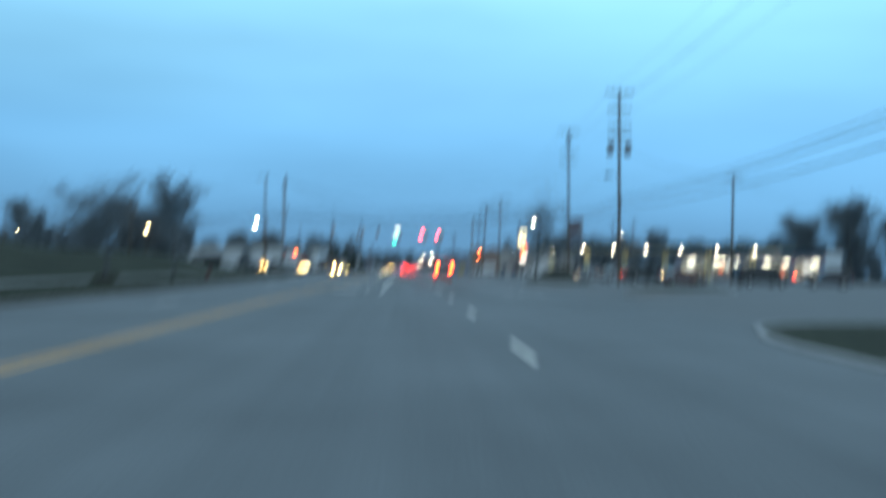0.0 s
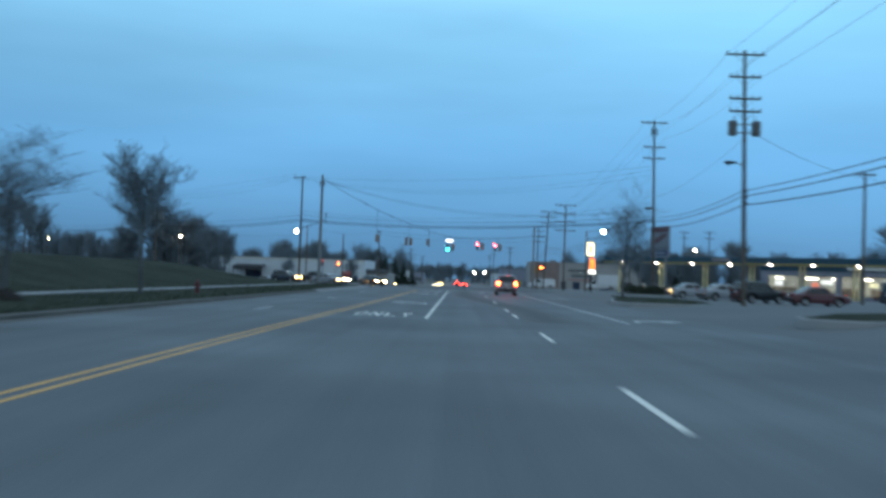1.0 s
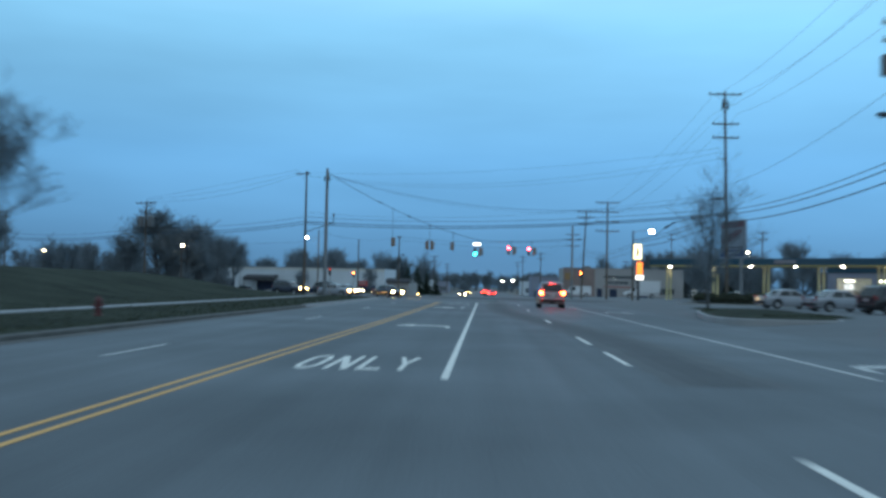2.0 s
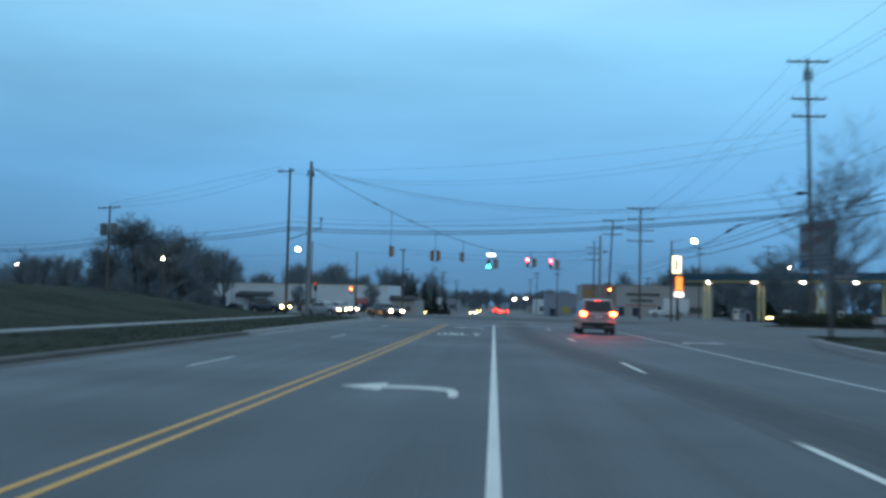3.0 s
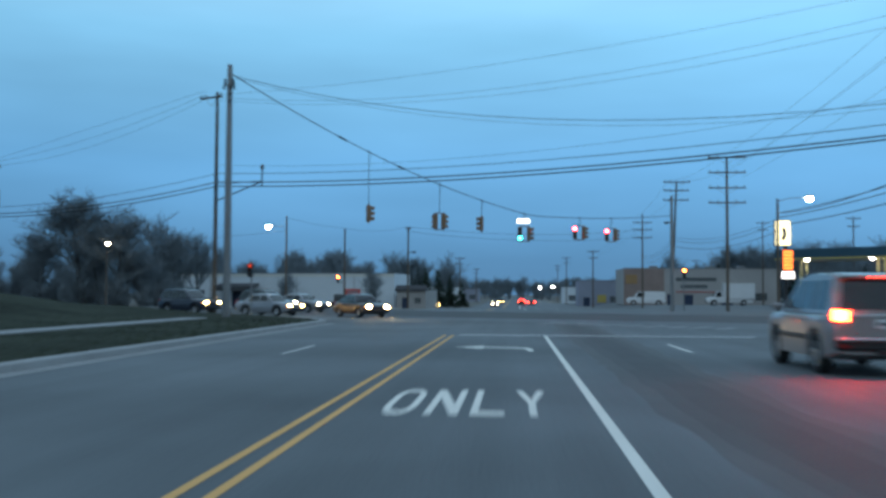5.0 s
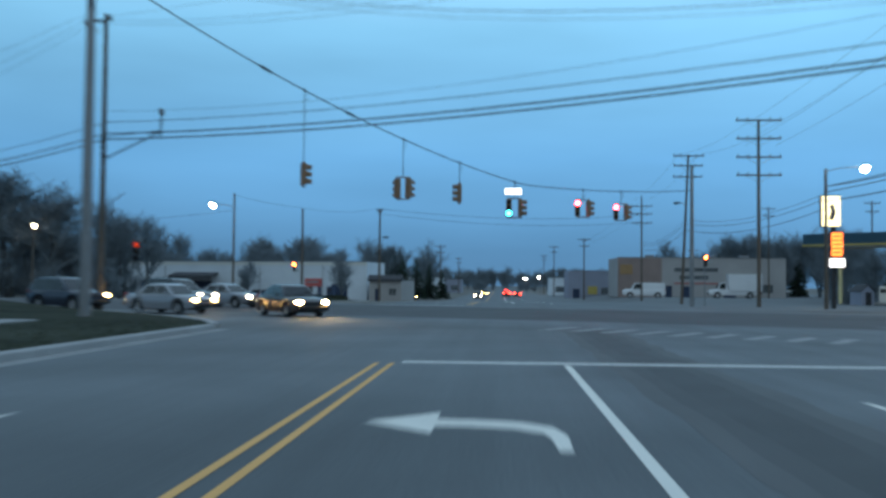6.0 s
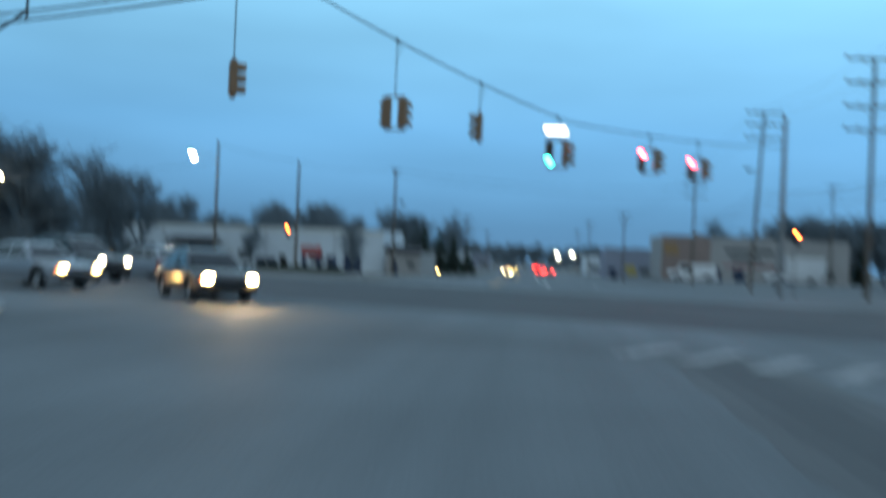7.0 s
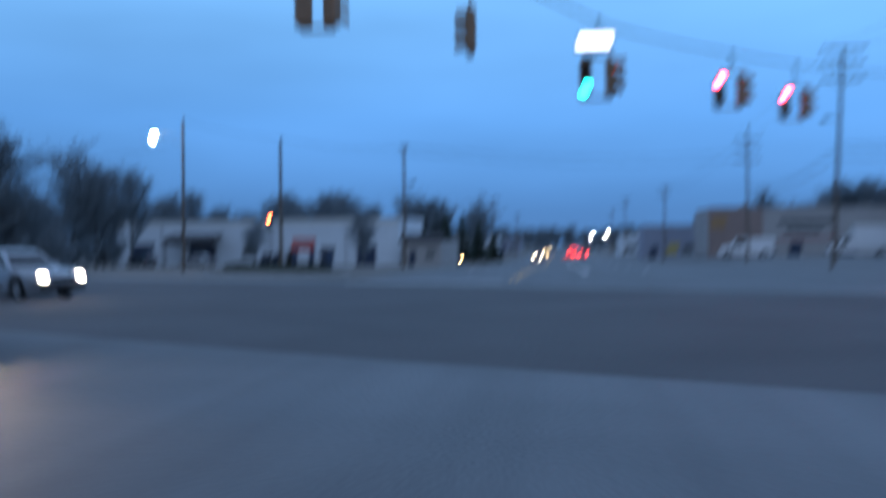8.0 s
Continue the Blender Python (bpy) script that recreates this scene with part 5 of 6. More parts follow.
for px in (-15.2, 3.2, 15.0):
    part("downpipe", Shape().rod((px, -0.10, 0.1), (px, -0.10, 6.1), 0.05, n=7), M_STEEL, wb)
ann = building("side_annex", "low pale annex with a dark roof beside the workshop", -20.2, 272.6, 5.6, 8.0, 3.4, M_PALE_WALL, turn=-10.5)
front(ann, 5.6, 3.4, M_PALE_WALL, [(-1.8, -0.8, 0, 2.1), (0.6, 1.9, 1.0, 2.1)])
shutter(ann, -1.8, -0.8, 0, 2.1, M_GARAGE, "dark door")
window(ann, 0.6, 1.9, 1.0, 2.1, bars=2)
part("roof_edge", Shape().prism([(-0.4, 3.3), (-0.4, 3.7), (0.5, 4.4), (0.5, 3.52)], -3.0, 3.0), M_ROOF, ann, "dark sloping roof edge")
for x in (-43.6, -41.9):
    bn = thing("waste_bin", pose(x, 278.3, fall(278) - 0.05, 0, 0, -10.5), "dark metal waste bin against the workshop wall", "waste bin", "bins by the workshop")
    part("body", Shape().box((0, 0, 0.75), (1.2, 0.9, 1.4), bev=0.06), M_GARAGE, bn)
    part("lid", Shape().prism([(-0.5, 1.44), (-0.5, 1.52), (0.48, 1.72), (0.48, 1.46)], -0.64, 0.64), M_DARK_METAL, bn)
ks = thing("sign_stand", pose(-22.0, 219.6, fall(219.6), 0, 0, -20), "red sign board on thick dark posts past the crossing", "sign")
part("board", Shape().box((0, 0, 1.98), (2.15, 0.28, 0.92), bev=0.04), M_RED_SIGN, ks, "red painted board")
part("lettering", Shape().box((0, -0.146, 2.05), (1.5, 0.012, 0.22)), M_FADED_SIGN, ks, "pale unreadable lettering")
for px in (-0.82, 0.82):
    part("post", Shape().box((px, 0, 0.76), (0.40, 0.26, 1.54), bev=0.03), M_GARAGE, ks)
part("sill", Shape().box((0, 0, 0.25), (1.2, 0.24, 0.5), bev=0.03), M_WALKWAY, ks)
bx = thing("drop_box", pose(-19.9, 219.0, fall(219) - 0.05, 0, 0, -20), "dark blue metal drop box beside the red sign", "drop box")
part("body", Shape().box((0, 0, 0.8), (0.75, 0.7, 1.6), bev=0.05), M_GARAGE, bx)
part("chute", Shape().box((0, -0.38, 1.2), (0.5, 0.12, 0.25), bev=0.03), M_DARK_METAL, bx)

# shops past the crossing on the forecourt side
br = building("long_shop", "long pale shop with tan brick corner and red stripe", 37.8, 301.0, 32.0, 16.0, 7.7, M_PALE_WALL, z=yard_z(38, 301) - 0.1)
front(br, 32, 7.7, M_PALE_WALL, [(-7.0, -5.6, 0, 2.3), (-5.2, 3.2, 5.0, 5.8), (-4.2, 1.4, 3.5, 4.3), (-3.6, -1.6, 0, 2.2), (4.2, 6.6, 0, 2.6), (9.0, 13.6, 1.0, 2.6)])
shutter(br, -7.0, -5.6, 0, 2.3, M_GARAGE, "dark door")
window(br, -5.2, 3.2, 5.0, 5.8, bars=6)
window(br, -4.2, 1.4, 3.5, 4.3, bars=4)
shutter(br, -3.6, -1.6, 0, 2.2, M_GARAGE, "dark door")
shutter(br, 4.2, 6.6, 0, 2.6, M_GARAGE, "dark roller door")
window(br, 9.0, 13.6, 1.0, 2.6, bars=3)
part("brick_facing", Shape().box((-11.8, -0.06, 3.8), (8.4, 0.11, 7.56), bev=0.02), M_BROWN_WALL, br, "tan brick corner facing")
part("corner_panel", Shape().box((-14.4, -0.16, 5.4), (2.4, 0.10, 1.9), bev=0.02), M_TAN_PANEL, br, "orange-tan painted panel")
part("wall_stripe", Shape().box((0.0, -0.05, 2.78), (10.4, 0.08, 0.24), bev=0.02), M_RED_SIGN, br, "red painted stripe")
for px in (-9.0, 3.0, 9.5):
    part("roof_unit", Shape().box((px, 6.0, 7.85), (1.8, 1.5, 1.1), bev=0.08), M_STEEL, br, "grey rooftop air unit")
gs = building("grey_shop", "grey-blue sided shop with a yellow panel", 20.4, 341.0, 10.6, 14.0, 6.6, M_GREY_WALL)
front(gs, 10.6, 6.6, M_GREY_WALL, [(-4.2, -2.6, 0, 2.3), (2.4, 4.4, 1, 2.6)])
shutter(gs, -4.2, -2.6, 0, 2.3, M_GARAGE, "dark door")
window(gs, 2.4, 4.4, 1, 2.6, bars=2)
part("wall_panel", Shape().box((0.4, -0.05, 2.0), (2.2, 0.08, 1.9), bev=0.02), M_YELLOW, gs, "yellow wall panel")
for x, y, w, h, mt in ((15.0, 420, 12, 5.5, M_WHITE_WALL), (22, 470, 16, 6, M_BROWN_WALL), (-24, 380, 14, 5, M_WHITE_WALL), (-24, 470, 18, 5, M_GREY_WALL)):
    b = building("roadside_shop", "low flat-roofed shop far along the road", x + w * 0.5 if x > 0 else x, y, w, 12, h, mt)
    front(b, w, h, mt, [(-w * 0.35, -w * 0.1, 0.9, 2.8), (w * 0.08, w * 0.2, 0, 2.4), (w * 0.28, w * 0.42, 0.9, 2.8)])
    window(b, -w * 0.35, -w * 0.1, 0.9, 2.8, bars=3)
    window(b, w * 0.28, w * 0.42, 0.9, 2.8, bars=2)
    shutter(b, w * 0.08, w * 0.2, 0, 2.4, M_GARAGE, "dark door")
for x, y, h in ((8.6, 452, 5.0), (13.2, 448, 5.4)):
    lp = thing("lamp_post", pose(x, y, fall(y)), "tall lamp post with a lit head far along the road", "street lamp", "far lamps")
    part("shaft", Shape().rod((0, 0, 0), (0, 0, h + 0.4), 0.09, 0.06, 8), M_STEEL, lp)
    part("lamp_head", Shape().box((-0.4, 0, h + 0.45), (1.2, 0.35, 0.16), bev=0.05), M_STEEL, lp)
    part("lit_lamp", Shape().box((-0.5, 0, h + 0.33), (0.9, 0.30, 0.09), bev=0.03), M_LAMP, lp, "lit lamp face")

# ---- fuel station: long canopy set askew to the road ----
cd = Vector((0.735, -0.678, 0))
ang = math.degrees(math.atan2(cd.y, cd.x))
can = thing("fuel_canopy", pose(33.3, 213.9, fall(200), 0, 0, ang), "long fuel canopy with teal fascia and yellow edge on cream posts", "canopy")
LEN, DEP, ZB = 54.0, 8.0, 5.75
part("deck", Shape().box((LEN / 2 - 2.6, 2.0, ZB + 0.55), (LEN - 0.3, DEP - 0.3, 0.7)), M_SOFFIT, can)
for c, sz in (((LEN / 2 - 2.6, 2.0 - DEP / 2, ZB + 0.75), (LEN, 0.12, 1.25)), ((LEN / 2 - 2.6, 2.0 + DEP / 2, ZB + 0.75), (LEN, 0.12, 1.25)), ((-2.6, 2.0, ZB + 0.75), (0.12, DEP - 0.12, 1.25)), ((LEN - 2.6, 2.0, ZB + 0.75), (0.12, DEP - 0.12, 1.25))):
    part("fascia", Shape().box(c, sz, bev=0.02), M_TEAL, can, "dark teal fascia")
    part("edge_strip", Shape().box((c[0] - (0.03 if c[0] < 0 else 0), c[1] + (-0.07 if c[1] < 0 else 0), ZB + 0.20), (sz[0] + 0.04, sz[1] + 0.06, 0.18), bev=0.02), M_YELLOW, can, "yellow edge strip")
post = Shape().box((-0.20, 0, ZB / 2 + 0.1), (0.30, 0.26, ZB + 0.2), bev=0.03).mesh("post", M_POST)
for k in range(6):
    for dx in (-0.15, 0.60):
        part("post", post, None, can).location = (k * 9.15 + dx, 0, 0)
for k in range(7):
    part("canopy_lamp", Shape().box((k * 7.6 + 1.0, -1.2, ZB + 0.10), (0.38, 0.32, 0.20), bev=0.05), M_STRIP, can, "lit canopy fitting")
def pump(px):
    p = thing("fuel_pump", can.matrix_basis @ pose(px, 2.0, 0.0), "pale fuel pump under the canopy", "fuel pump", "pumps under the canopy")
    part("plinth", Shape().box((0, 0, 0.08), (1.6, 1.1, 0.2), bev=0.04), M_CONCRETE, p)
    part("case", Shape().box((0, 0, 1.0), (0.9, 0.5, 1.65), bev=0.06), M_SOFFIT, p)
    part("display", Shape().box((0, -0.255, 1.35), (0.6, 0.02, 0.4), bev=0.005), M_BLACK, p)
    part("hose", Shape().tube([(0.46, -0.1, 1.5), (0.62, -0.15, 1.1), (0.60, -0.15, 0.6), (0.48, -0.2, 0.9)], 0.03, 5), M_BLACK, p)
for px in (4.0, 12.2, 20.4, 36.5):
    pump(px)
shop = thing("fuel_shop", can.matrix_basis @ pose(38.0, 15.0, 0.0), "low fuel station shop with lit windows", "building")
w, h = 32.0, 6.4
holes = [(-14.5, -8.5, 0.7, 4.4), (-7.5, -1.5, 0.7, 4.4), (-0.5, 2.5, 0, 4.4), (3.5, 9, 0.7, 4.4), (10, 15, 0.7, 4.4)]
front(shop, w, h, M_GREY_WALL, holes)
part("side_wall", Shape().box((-w / 2 + 0.13, 5, h / 2), (0.25, 9.5, h)), M_WHITE_WALL, shop)
part("side_wall", Shape().box((w / 2 - 0.13, 5, h / 2), (0.25, 9.5, h)), M_WHITE_WALL, shop)
part("back_wall", Shape().box((0, 9.9, h / 2), (w, 0.25, h)), M_WHITE_WALL, shop)
part("roof", Shape().box((0, 4.9, h + 0.1), (w + 0.4, 10.6, 0.2)), M_ROOF, shop)
part("fascia", Shape().box((0, -0.1, h - 0.6), (w, 0.15, 1.1), bev=0.02), M_TEAL, shop, "dark teal fascia")
part("sign_face", Shape().box((4, -0.2, h - 0.6), (7.0, 0.06, 0.6), bev=0.01), M_SOFFIT, shop, "pale unreadable shop sign")
part("sign_face", Shape().box((22.5, 1.9 - DEP / 2, ZB + 0.85), (3.6, 0.06, 0.55), bev=0.01), M_FADED_SIGN, can, "pale unreadable sign")
# the whole ceiling sheet glows as added fill light; the tubes are separate
part("glowing_ceiling", Shape().box((0, 4.5, h - 1.3), (w - 1.0, 8.0, 0.06)), M_STORE_LIT, shop, "ceiling sheet made to glow to brighten the shop inside")
for k in range(6):
    part("tube_lamp", Shape().box((-12.9 + 5.1 * k + 0.8 * (k % 2), 1.6 + 0.9 * (k % 3), 3.9), (1.6 + 0.9 * (k % 2), 0.3, 0.22), bev=0.05), M_TUBE, shop, "lit fluorescent fitting")
for k in range(5):
    part("shelf_unit", Shape().box((-12.5 + 6.2 * k, 3.2, 1.1), (4.6, 0.8, 2.2), bev=0.03), M_STOCK, shop, "stocked shelf")
for px, pz, pw, ph, mt in ((-12.4, 2.9, 1.6, 0.9, M_SIGN_WHITE), (-5.4, 2.6, 1.2, 1.0, M_POSTER_RED), (-3.2, 3.2, 2.2, 0.8, M_SIGN_WHITE), (5.2, 2.9, 1.5, 0.8, M_SIGN_YELLOW), (7.6, 2.2, 0.9, 1.1, M_POSTER_RED), (12.6, 3.0, 2.2, 0.9, M_SIGN_WHITE)):
    part("window_poster", Shape().box((px, 0.24, pz), (pw, 0.02, ph), bev=0.004), mt, shop, "backlit window poster")
for o in holes:
    window(shop, *o, bars=3)

# a small pale shed seen under the canopy
sh = thing("shed", pose(46.6, 243.0, fall(243) - 0.05, 0, 0, 12), "small grey gabled shed behind the fuel canopy", "shed")
part("walls", Shape().prism([(-0.9, 0), (0.9, 0), (0.9, 1.9), (0, 2.75), (-0.9, 1.9)], -1.3, 1.3, Matrix.Rotation(radians(90), 4, "Z")), M_GREY_WALL, sh)
for q in (-1, 1):
    part("roof", Shape().slab([(-0.02, -1.45), (1.38, -1.45), (1.38, 1.45), (-0.02, 1.45)], 0, 0.08, Matrix.Translation((0, 0, 2.77)) @ Matrix.Rotation(radians(0 if q > 0 else 180), 4, "Z") @ Matrix.Rotation(radians(42.5), 4, "Y")), M_ROOF, sh, "dark roof slope")
part("door", Shape().box((0.1, -1.32, 0.9), (0.8, 0.06, 1.75), bev=0.02), M_DARK_METAL, sh)

# price sign by the kerb
ps = thing("fuel_price_sign", pose(23.5, 186.0, fall(186)), "lit fuel price sign in yellow, orange and white", "sign")
part("post", Shape().box((0, 0.1, 4.0), (0.30, 0.30, 8.0), bev=0.03), M_DARK_METAL, ps)
case = part("sign_case", Shape().box((-0.30, -0.12, 7.2), (1.45, 0.40, 2.35), bev=0.06), M_DARK_METAL, ps)
part("sign_face", Shape().box((-0.30, -0.33, 7.2), (1.32, 0.02, 2.2), bev=0.005), M_SIGN_YELLOW, case, "lit pale yellow face")
part("emblem", Shape().slab([(-0.25, -0.6), (0.1, -0.7), (0.3, -0.1), (0.15, 0.6), (-0.2, 0.4), (-0.05, 0.0)], 0, 0.012, Matrix.Translation((-0.25, -0.345, 7.2)) @ Matrix.Rotation(radians(90), 4, "X")), M_BAR, case, "plain dark emblem")
case = part("price_case", Shape().box((0.12, -0.12, 4.75), (0.95, 0.40, 1.95), bev=0.05), M_DARK_METAL, ps)
for k in range(3):
    part("price_panel", Shape().box((0.12, -0.33, 5.35 - 0.6 * k), (0.80, 0.02, 0.52), bev=0.005), M_SIGN_ORANGE, case, "lit orange price panel")
    part("price_bars", Shape().box((0.12, -0.345, 5.35 - 0.6 * k), (0.56, 0.008, 0.10)), M_RED_SIGN, case)
case = part("lower_case", Shape().box((0.12, -0.12, 3.38), (1.24, 0.40, 0.76), bev=0.05), M_DARK_METAL, ps)
part("sign_face", Shape().box((0.12, -0.33, 3.38), (1.12, 0.02, 0.62), bev=0.005), M_SIGN_WHITE, case, "lit white face")

# sign board behind the tall pole
bb = thing("shop_sign", pose(24.65, 136.2, 0.3, 0, 0, -72), "faded shop sign in white, red and blue on a steel post", "sign")
part("board", Shape().box((0, 0, 6.3), (4.2, 0.25, 3.7), bev=0.04), M_SIGN_FIELD, bb, "weathered pale board")
part("red_band", Shape().box((0, -0.14, 7.72), (4.0, 0.03, 0.55), bev=0.01), M_FADED_RED, bb, "faded red painted band")
part("red_sash", Shape().slab([(-1.9, -0.55), (-0.9, -0.55), (1.5, 0.35), (1.7, 0.75), (0.6, 0.65), (-1.9, -0.05)], 0, 0.02, Matrix.Translation((0, -0.13, 6.5)) @ Matrix.Rotation(radians(90), 4, "X")), M_FADED_RED, bb, "faded red slanting sash")
part("dark_rule", Shape().box((0, -0.14, 5.52), (4.0, 0.03, 0.14), bev=0.01), M_BAR, bb)
part("blue_band", Shape().box((0, -0.14, 4.98), (4.0, 0.03, 0.66), bev=0.01), M_BLUE_SIGN, bb, "blue painted band")
part("lettering", Shape().box((0.2, -0.16, 4.98), (2.4, 0.012, 0.22)), M_SIGN_FIELD, bb, "pale unreadable lettering")
part("post", Shape().box((1.05, 0.2, 3.6), (0.24, 0.24, 7.4), bev=0.02), M_STEEL, bb)

# hydrant on the verge
hy = thing("fire_hydrant", pose(-13.6, 77.3, 0.15), "red fire hydrant on the grass verge", "hydrant")
part("barrel", Shape().lathe([(0.15, 0), (0.15, 0.05), (0.11, 0.07), (0.11, 0.50), (0.14, 0.52), (0.14, 0.56), (0.10, 0.64), (0.04, 0.70), (0.03, 0.75)], 12), M_HYDRANT, hy, "", True)
for q in (-1, 1):
    part("outlet_cap", Shape().rod((q * 0.09, 0, 0.40), (q * 0.20, 0, 0.40), 0.055, n=8), M_HYDRANT, hy)
part("pumper_cap", Shape().rod((0, -0.08, 0.36), (0, -0.21, 0.36), 0.075, n=8), M_HYDRANT, hy)


# ---- trees ----
def grow(seed, high, spread, levels=4, trunk_r=0.16, fork=0.28, droop=0.0, kids=(9, 6, 5), twig=0.008):
    """A bare tree: the trunk as one shape, and the limbs and twigs as another."""
    rr = random.Random(seed)
    trunk, crown = Shape(), Shape()

    def limb(p, d, length, r, level):
        shape = trunk if level == 0 else crown
        n = 4 if level < 2 else 3 if level == 2 else 2
        sides = 8 if level == 0 else 5 if level == 1 else 3
        pts, rad = [p], [r]
        q, v = p, d
        for i in range(n):
            v = (v + Vector((rr.gauss(0, 0.13), rr.gauss(0, 0.13), rr.gauss(0.05 - droop * level * 0.04, 0.08))) * (0.5 if level == 0 else 1.0)).normalized()
            q = q + v * length / n
            pts.append(q)
            rad.append(max(twig, r * (1 - 0.72 * (i + 1) / n)))
        for i in range(n):
            shape.rod(pts[i], pts[i + 1], rad[i], rad[i + 1], sides, caps=False)
        if level >= levels - 1:
            return
        for k in range(kids[min(level, len(kids) - 1)]):
            u = rr.uniform(fork if level == 0 else 0.2, 1.0)
            i = min(n - 1, int(u * n))
            f = u * n - i
            at = pts[i].lerp(pts[i + 1], f)
            a = rr.uniform(0, 2 * math.pi)
            out = Vector((math.cos(a), math.sin(a), 0))
            base = (pts[i + 1] - pts[i]).normalized()
            dd = (base * rr.uniform(0.55, 0.9) + out * spread * rr.uniform(0.6, 1.1) + Vector((0, 0, 0.22))).normalized()
            ln = length * rr.uniform(0.42, 0.68) * (1.05 - 0.45 * u if level == 0 else 1.0)
            limb(at, dd, ln, max(twig, (rad[i] * (1 - f) + rad[i + 1] * f) * 0.62), level + 1)
    limb(Vector((0, 0, -0.15)), Vector((rr.gauss(0, 0.03), rr.gauss(0, 0.03), 1)), high * 0.82, trunk_r, 0)
    return trunk.mesh("trunk", M_BARK, True), crown.mesh("crown", M_TWIG)


def tree(m, meshes, label, group="bare trees"):
    ob = thing("tree", m, label, "tree", group)
    part("trunk", meshes[0], None, ob)
    part("crown", meshes[1], None, ob)
    return ob


T_STREET = grow(3, 6.4, 0.95, 5, 0.125, 0.46, kids=(16, 8, 6, 4), twig=0.007)
T_STREET2 = grow(8, 6.6, 1.25, 5, 0.14, 0.36, kids=(15, 8, 6, 4), twig=0.007)
T_BIG = grow(21, 8.3, 1.0, 5, 0.125, 0.18, kids=(17, 8, 5, 4), twig=0.005)
T_WIDE = grow(5, 9.2, 1.32, 5, 0.34, 0.30, kids=(22, 11, 6, 4), twig=0.014)
T_FAR = [grow(30 + i, 10.0, 0.8, 4, 0.24, 0.2, kids=(18, 12, 8), twig=0.018) for i in range(4)]
T_BUSH = [grow(50 + i, 4.2, 1.0, 4, 0.09, 0.04, kids=(16, 9, 6), twig=0.016) for i in range(2)]
tree(pose(-14.5, 70.3, 0.15), T_STREET, "slender bare street tree on the grass verge", "street trees")
ob = tree(pose(-15.0, 57.0, 0.17, 0, 0, 40), T_STREET2, "spreading bare street tree on the grass verge", "street trees")
ob.scale = (1.15, 1.15, 0.80)
ob = tree(pose(23.8, 142.4, 0.2, 0, 0, 130), T_STREET2, "small bare tree behind the faded shop sign", "street trees")
ob.scale = (0.9, 0.9, 0.95)
md = thing("mulch_mound", pose(-15.0, 57.0, 0.12), "dark bark mulch heaped round a street tree", "mulch")
s = Shape().lathe([(0.85, -0.05), (0.8, 0.06), (0.62, 0.24), (0.40, 0.38), (0.16, 0.44)], 18)
rm = random.Random(4)
s.v = [(x * rm.uniform(0.88, 1.12), y * rm.uniform(0.88, 1.12), z * rm.uniform(0.85, 1.15)) for x, y, z in s.v]
part("heap", s, M_MULCH, md, "", True)
tree(pose(15.3, 106.0, 0.25), T_BIG, "large bare tree in a kerbed bed", "street trees")
rt = random.Random(7)


def grove(spots, meshes, label, group):
    for x, y, k in spots:
        m = rt.choice(meshes)
        z = bank(x, y) - 0.1 if x < -11 and y < verge_end(x) else fall(y) - 0.1
        ob = tree(pose(x, y, z, 0, 0, rt.uniform(0, 360)), m, label, group)
        ob.scale = (k, k, k * rt.uniform(0.9, 1.1))


grove([(-66.5, 238, 1.75), (-61.0, 239, 1.42), (-74.5, 240, 1.1)], [T_WIDE], "broad bare tree beside the crossing street", "trees by the crossing")
grove([(-57.5, 240, 0.72), (-64.5, 262, 1.35), (-61.5, 263, 1.22), (-60.5, 240, 0.85), (-66, 242, 1.1), (-59.0, 244, 0.8), (-62.4, 267, 1.15), (-59.6, 269, 1.12)], T_FAR, "bare tree in a clump beside the crossing street", "trees by the crossing")
grove([(-80 - 5.2 * i + rt.uniform(-2, 2), 236 + 4 * (i % 4) + rt.uniform(-3, 3), rt.uniform(0.7, 1.0)) for i in range(14)], T_FAR, "bare tree in a row behind the bank", "trees behind the bank")
grove([(-40 - 6.5 * i + rt.uniform(-2, 2), 300 + rt.uniform(-3, 8), rt.uniform(0.75, 1.05)) for i in range(11)] + [(-22 - 5 * i, 294 + rt.uniform(0, 9), rt.uniform(0.6, 0.9)) for i in range(5)], T_FAR, "bare tree behind the white workshop", "trees behind the workshop")
grove([(54 + 6.5 * i + rt.uniform(-2, 2), 238 - 3.0 * i + rt.uniform(-4, 8), rt.uniform(0.8, 1.15)) for i in range(13)], T_FAR, "bare tree behind the fuel station", "trees behind the station")
grove([(89, 214, 1.65), (97, 207, 1.75), (106, 200, 1.7), (116, 192, 1.6)], [T_WIDE], "tall bare tree past the end of the canopy", "trees behind the station")
grove([(36 + 8 * i, 322 + rt.uniform(-4, 6), rt.uniform(0.9, 1.3)) for i in range(6)], T_FAR, "bare tree behind the shops", "trees behind the shops")
grove([(-25.0, 257.6, 0.62), (-43.9, 274.0, 0.60)], [T_FAR[0]], "small bare tree before the workshop", "small trees")
grove([(-47, 126, 0.5), (-50, 140, 0.6), (-56, 150, 0.7)], T_FAR, "small bare tree on top of the bank", "trees on the bank")


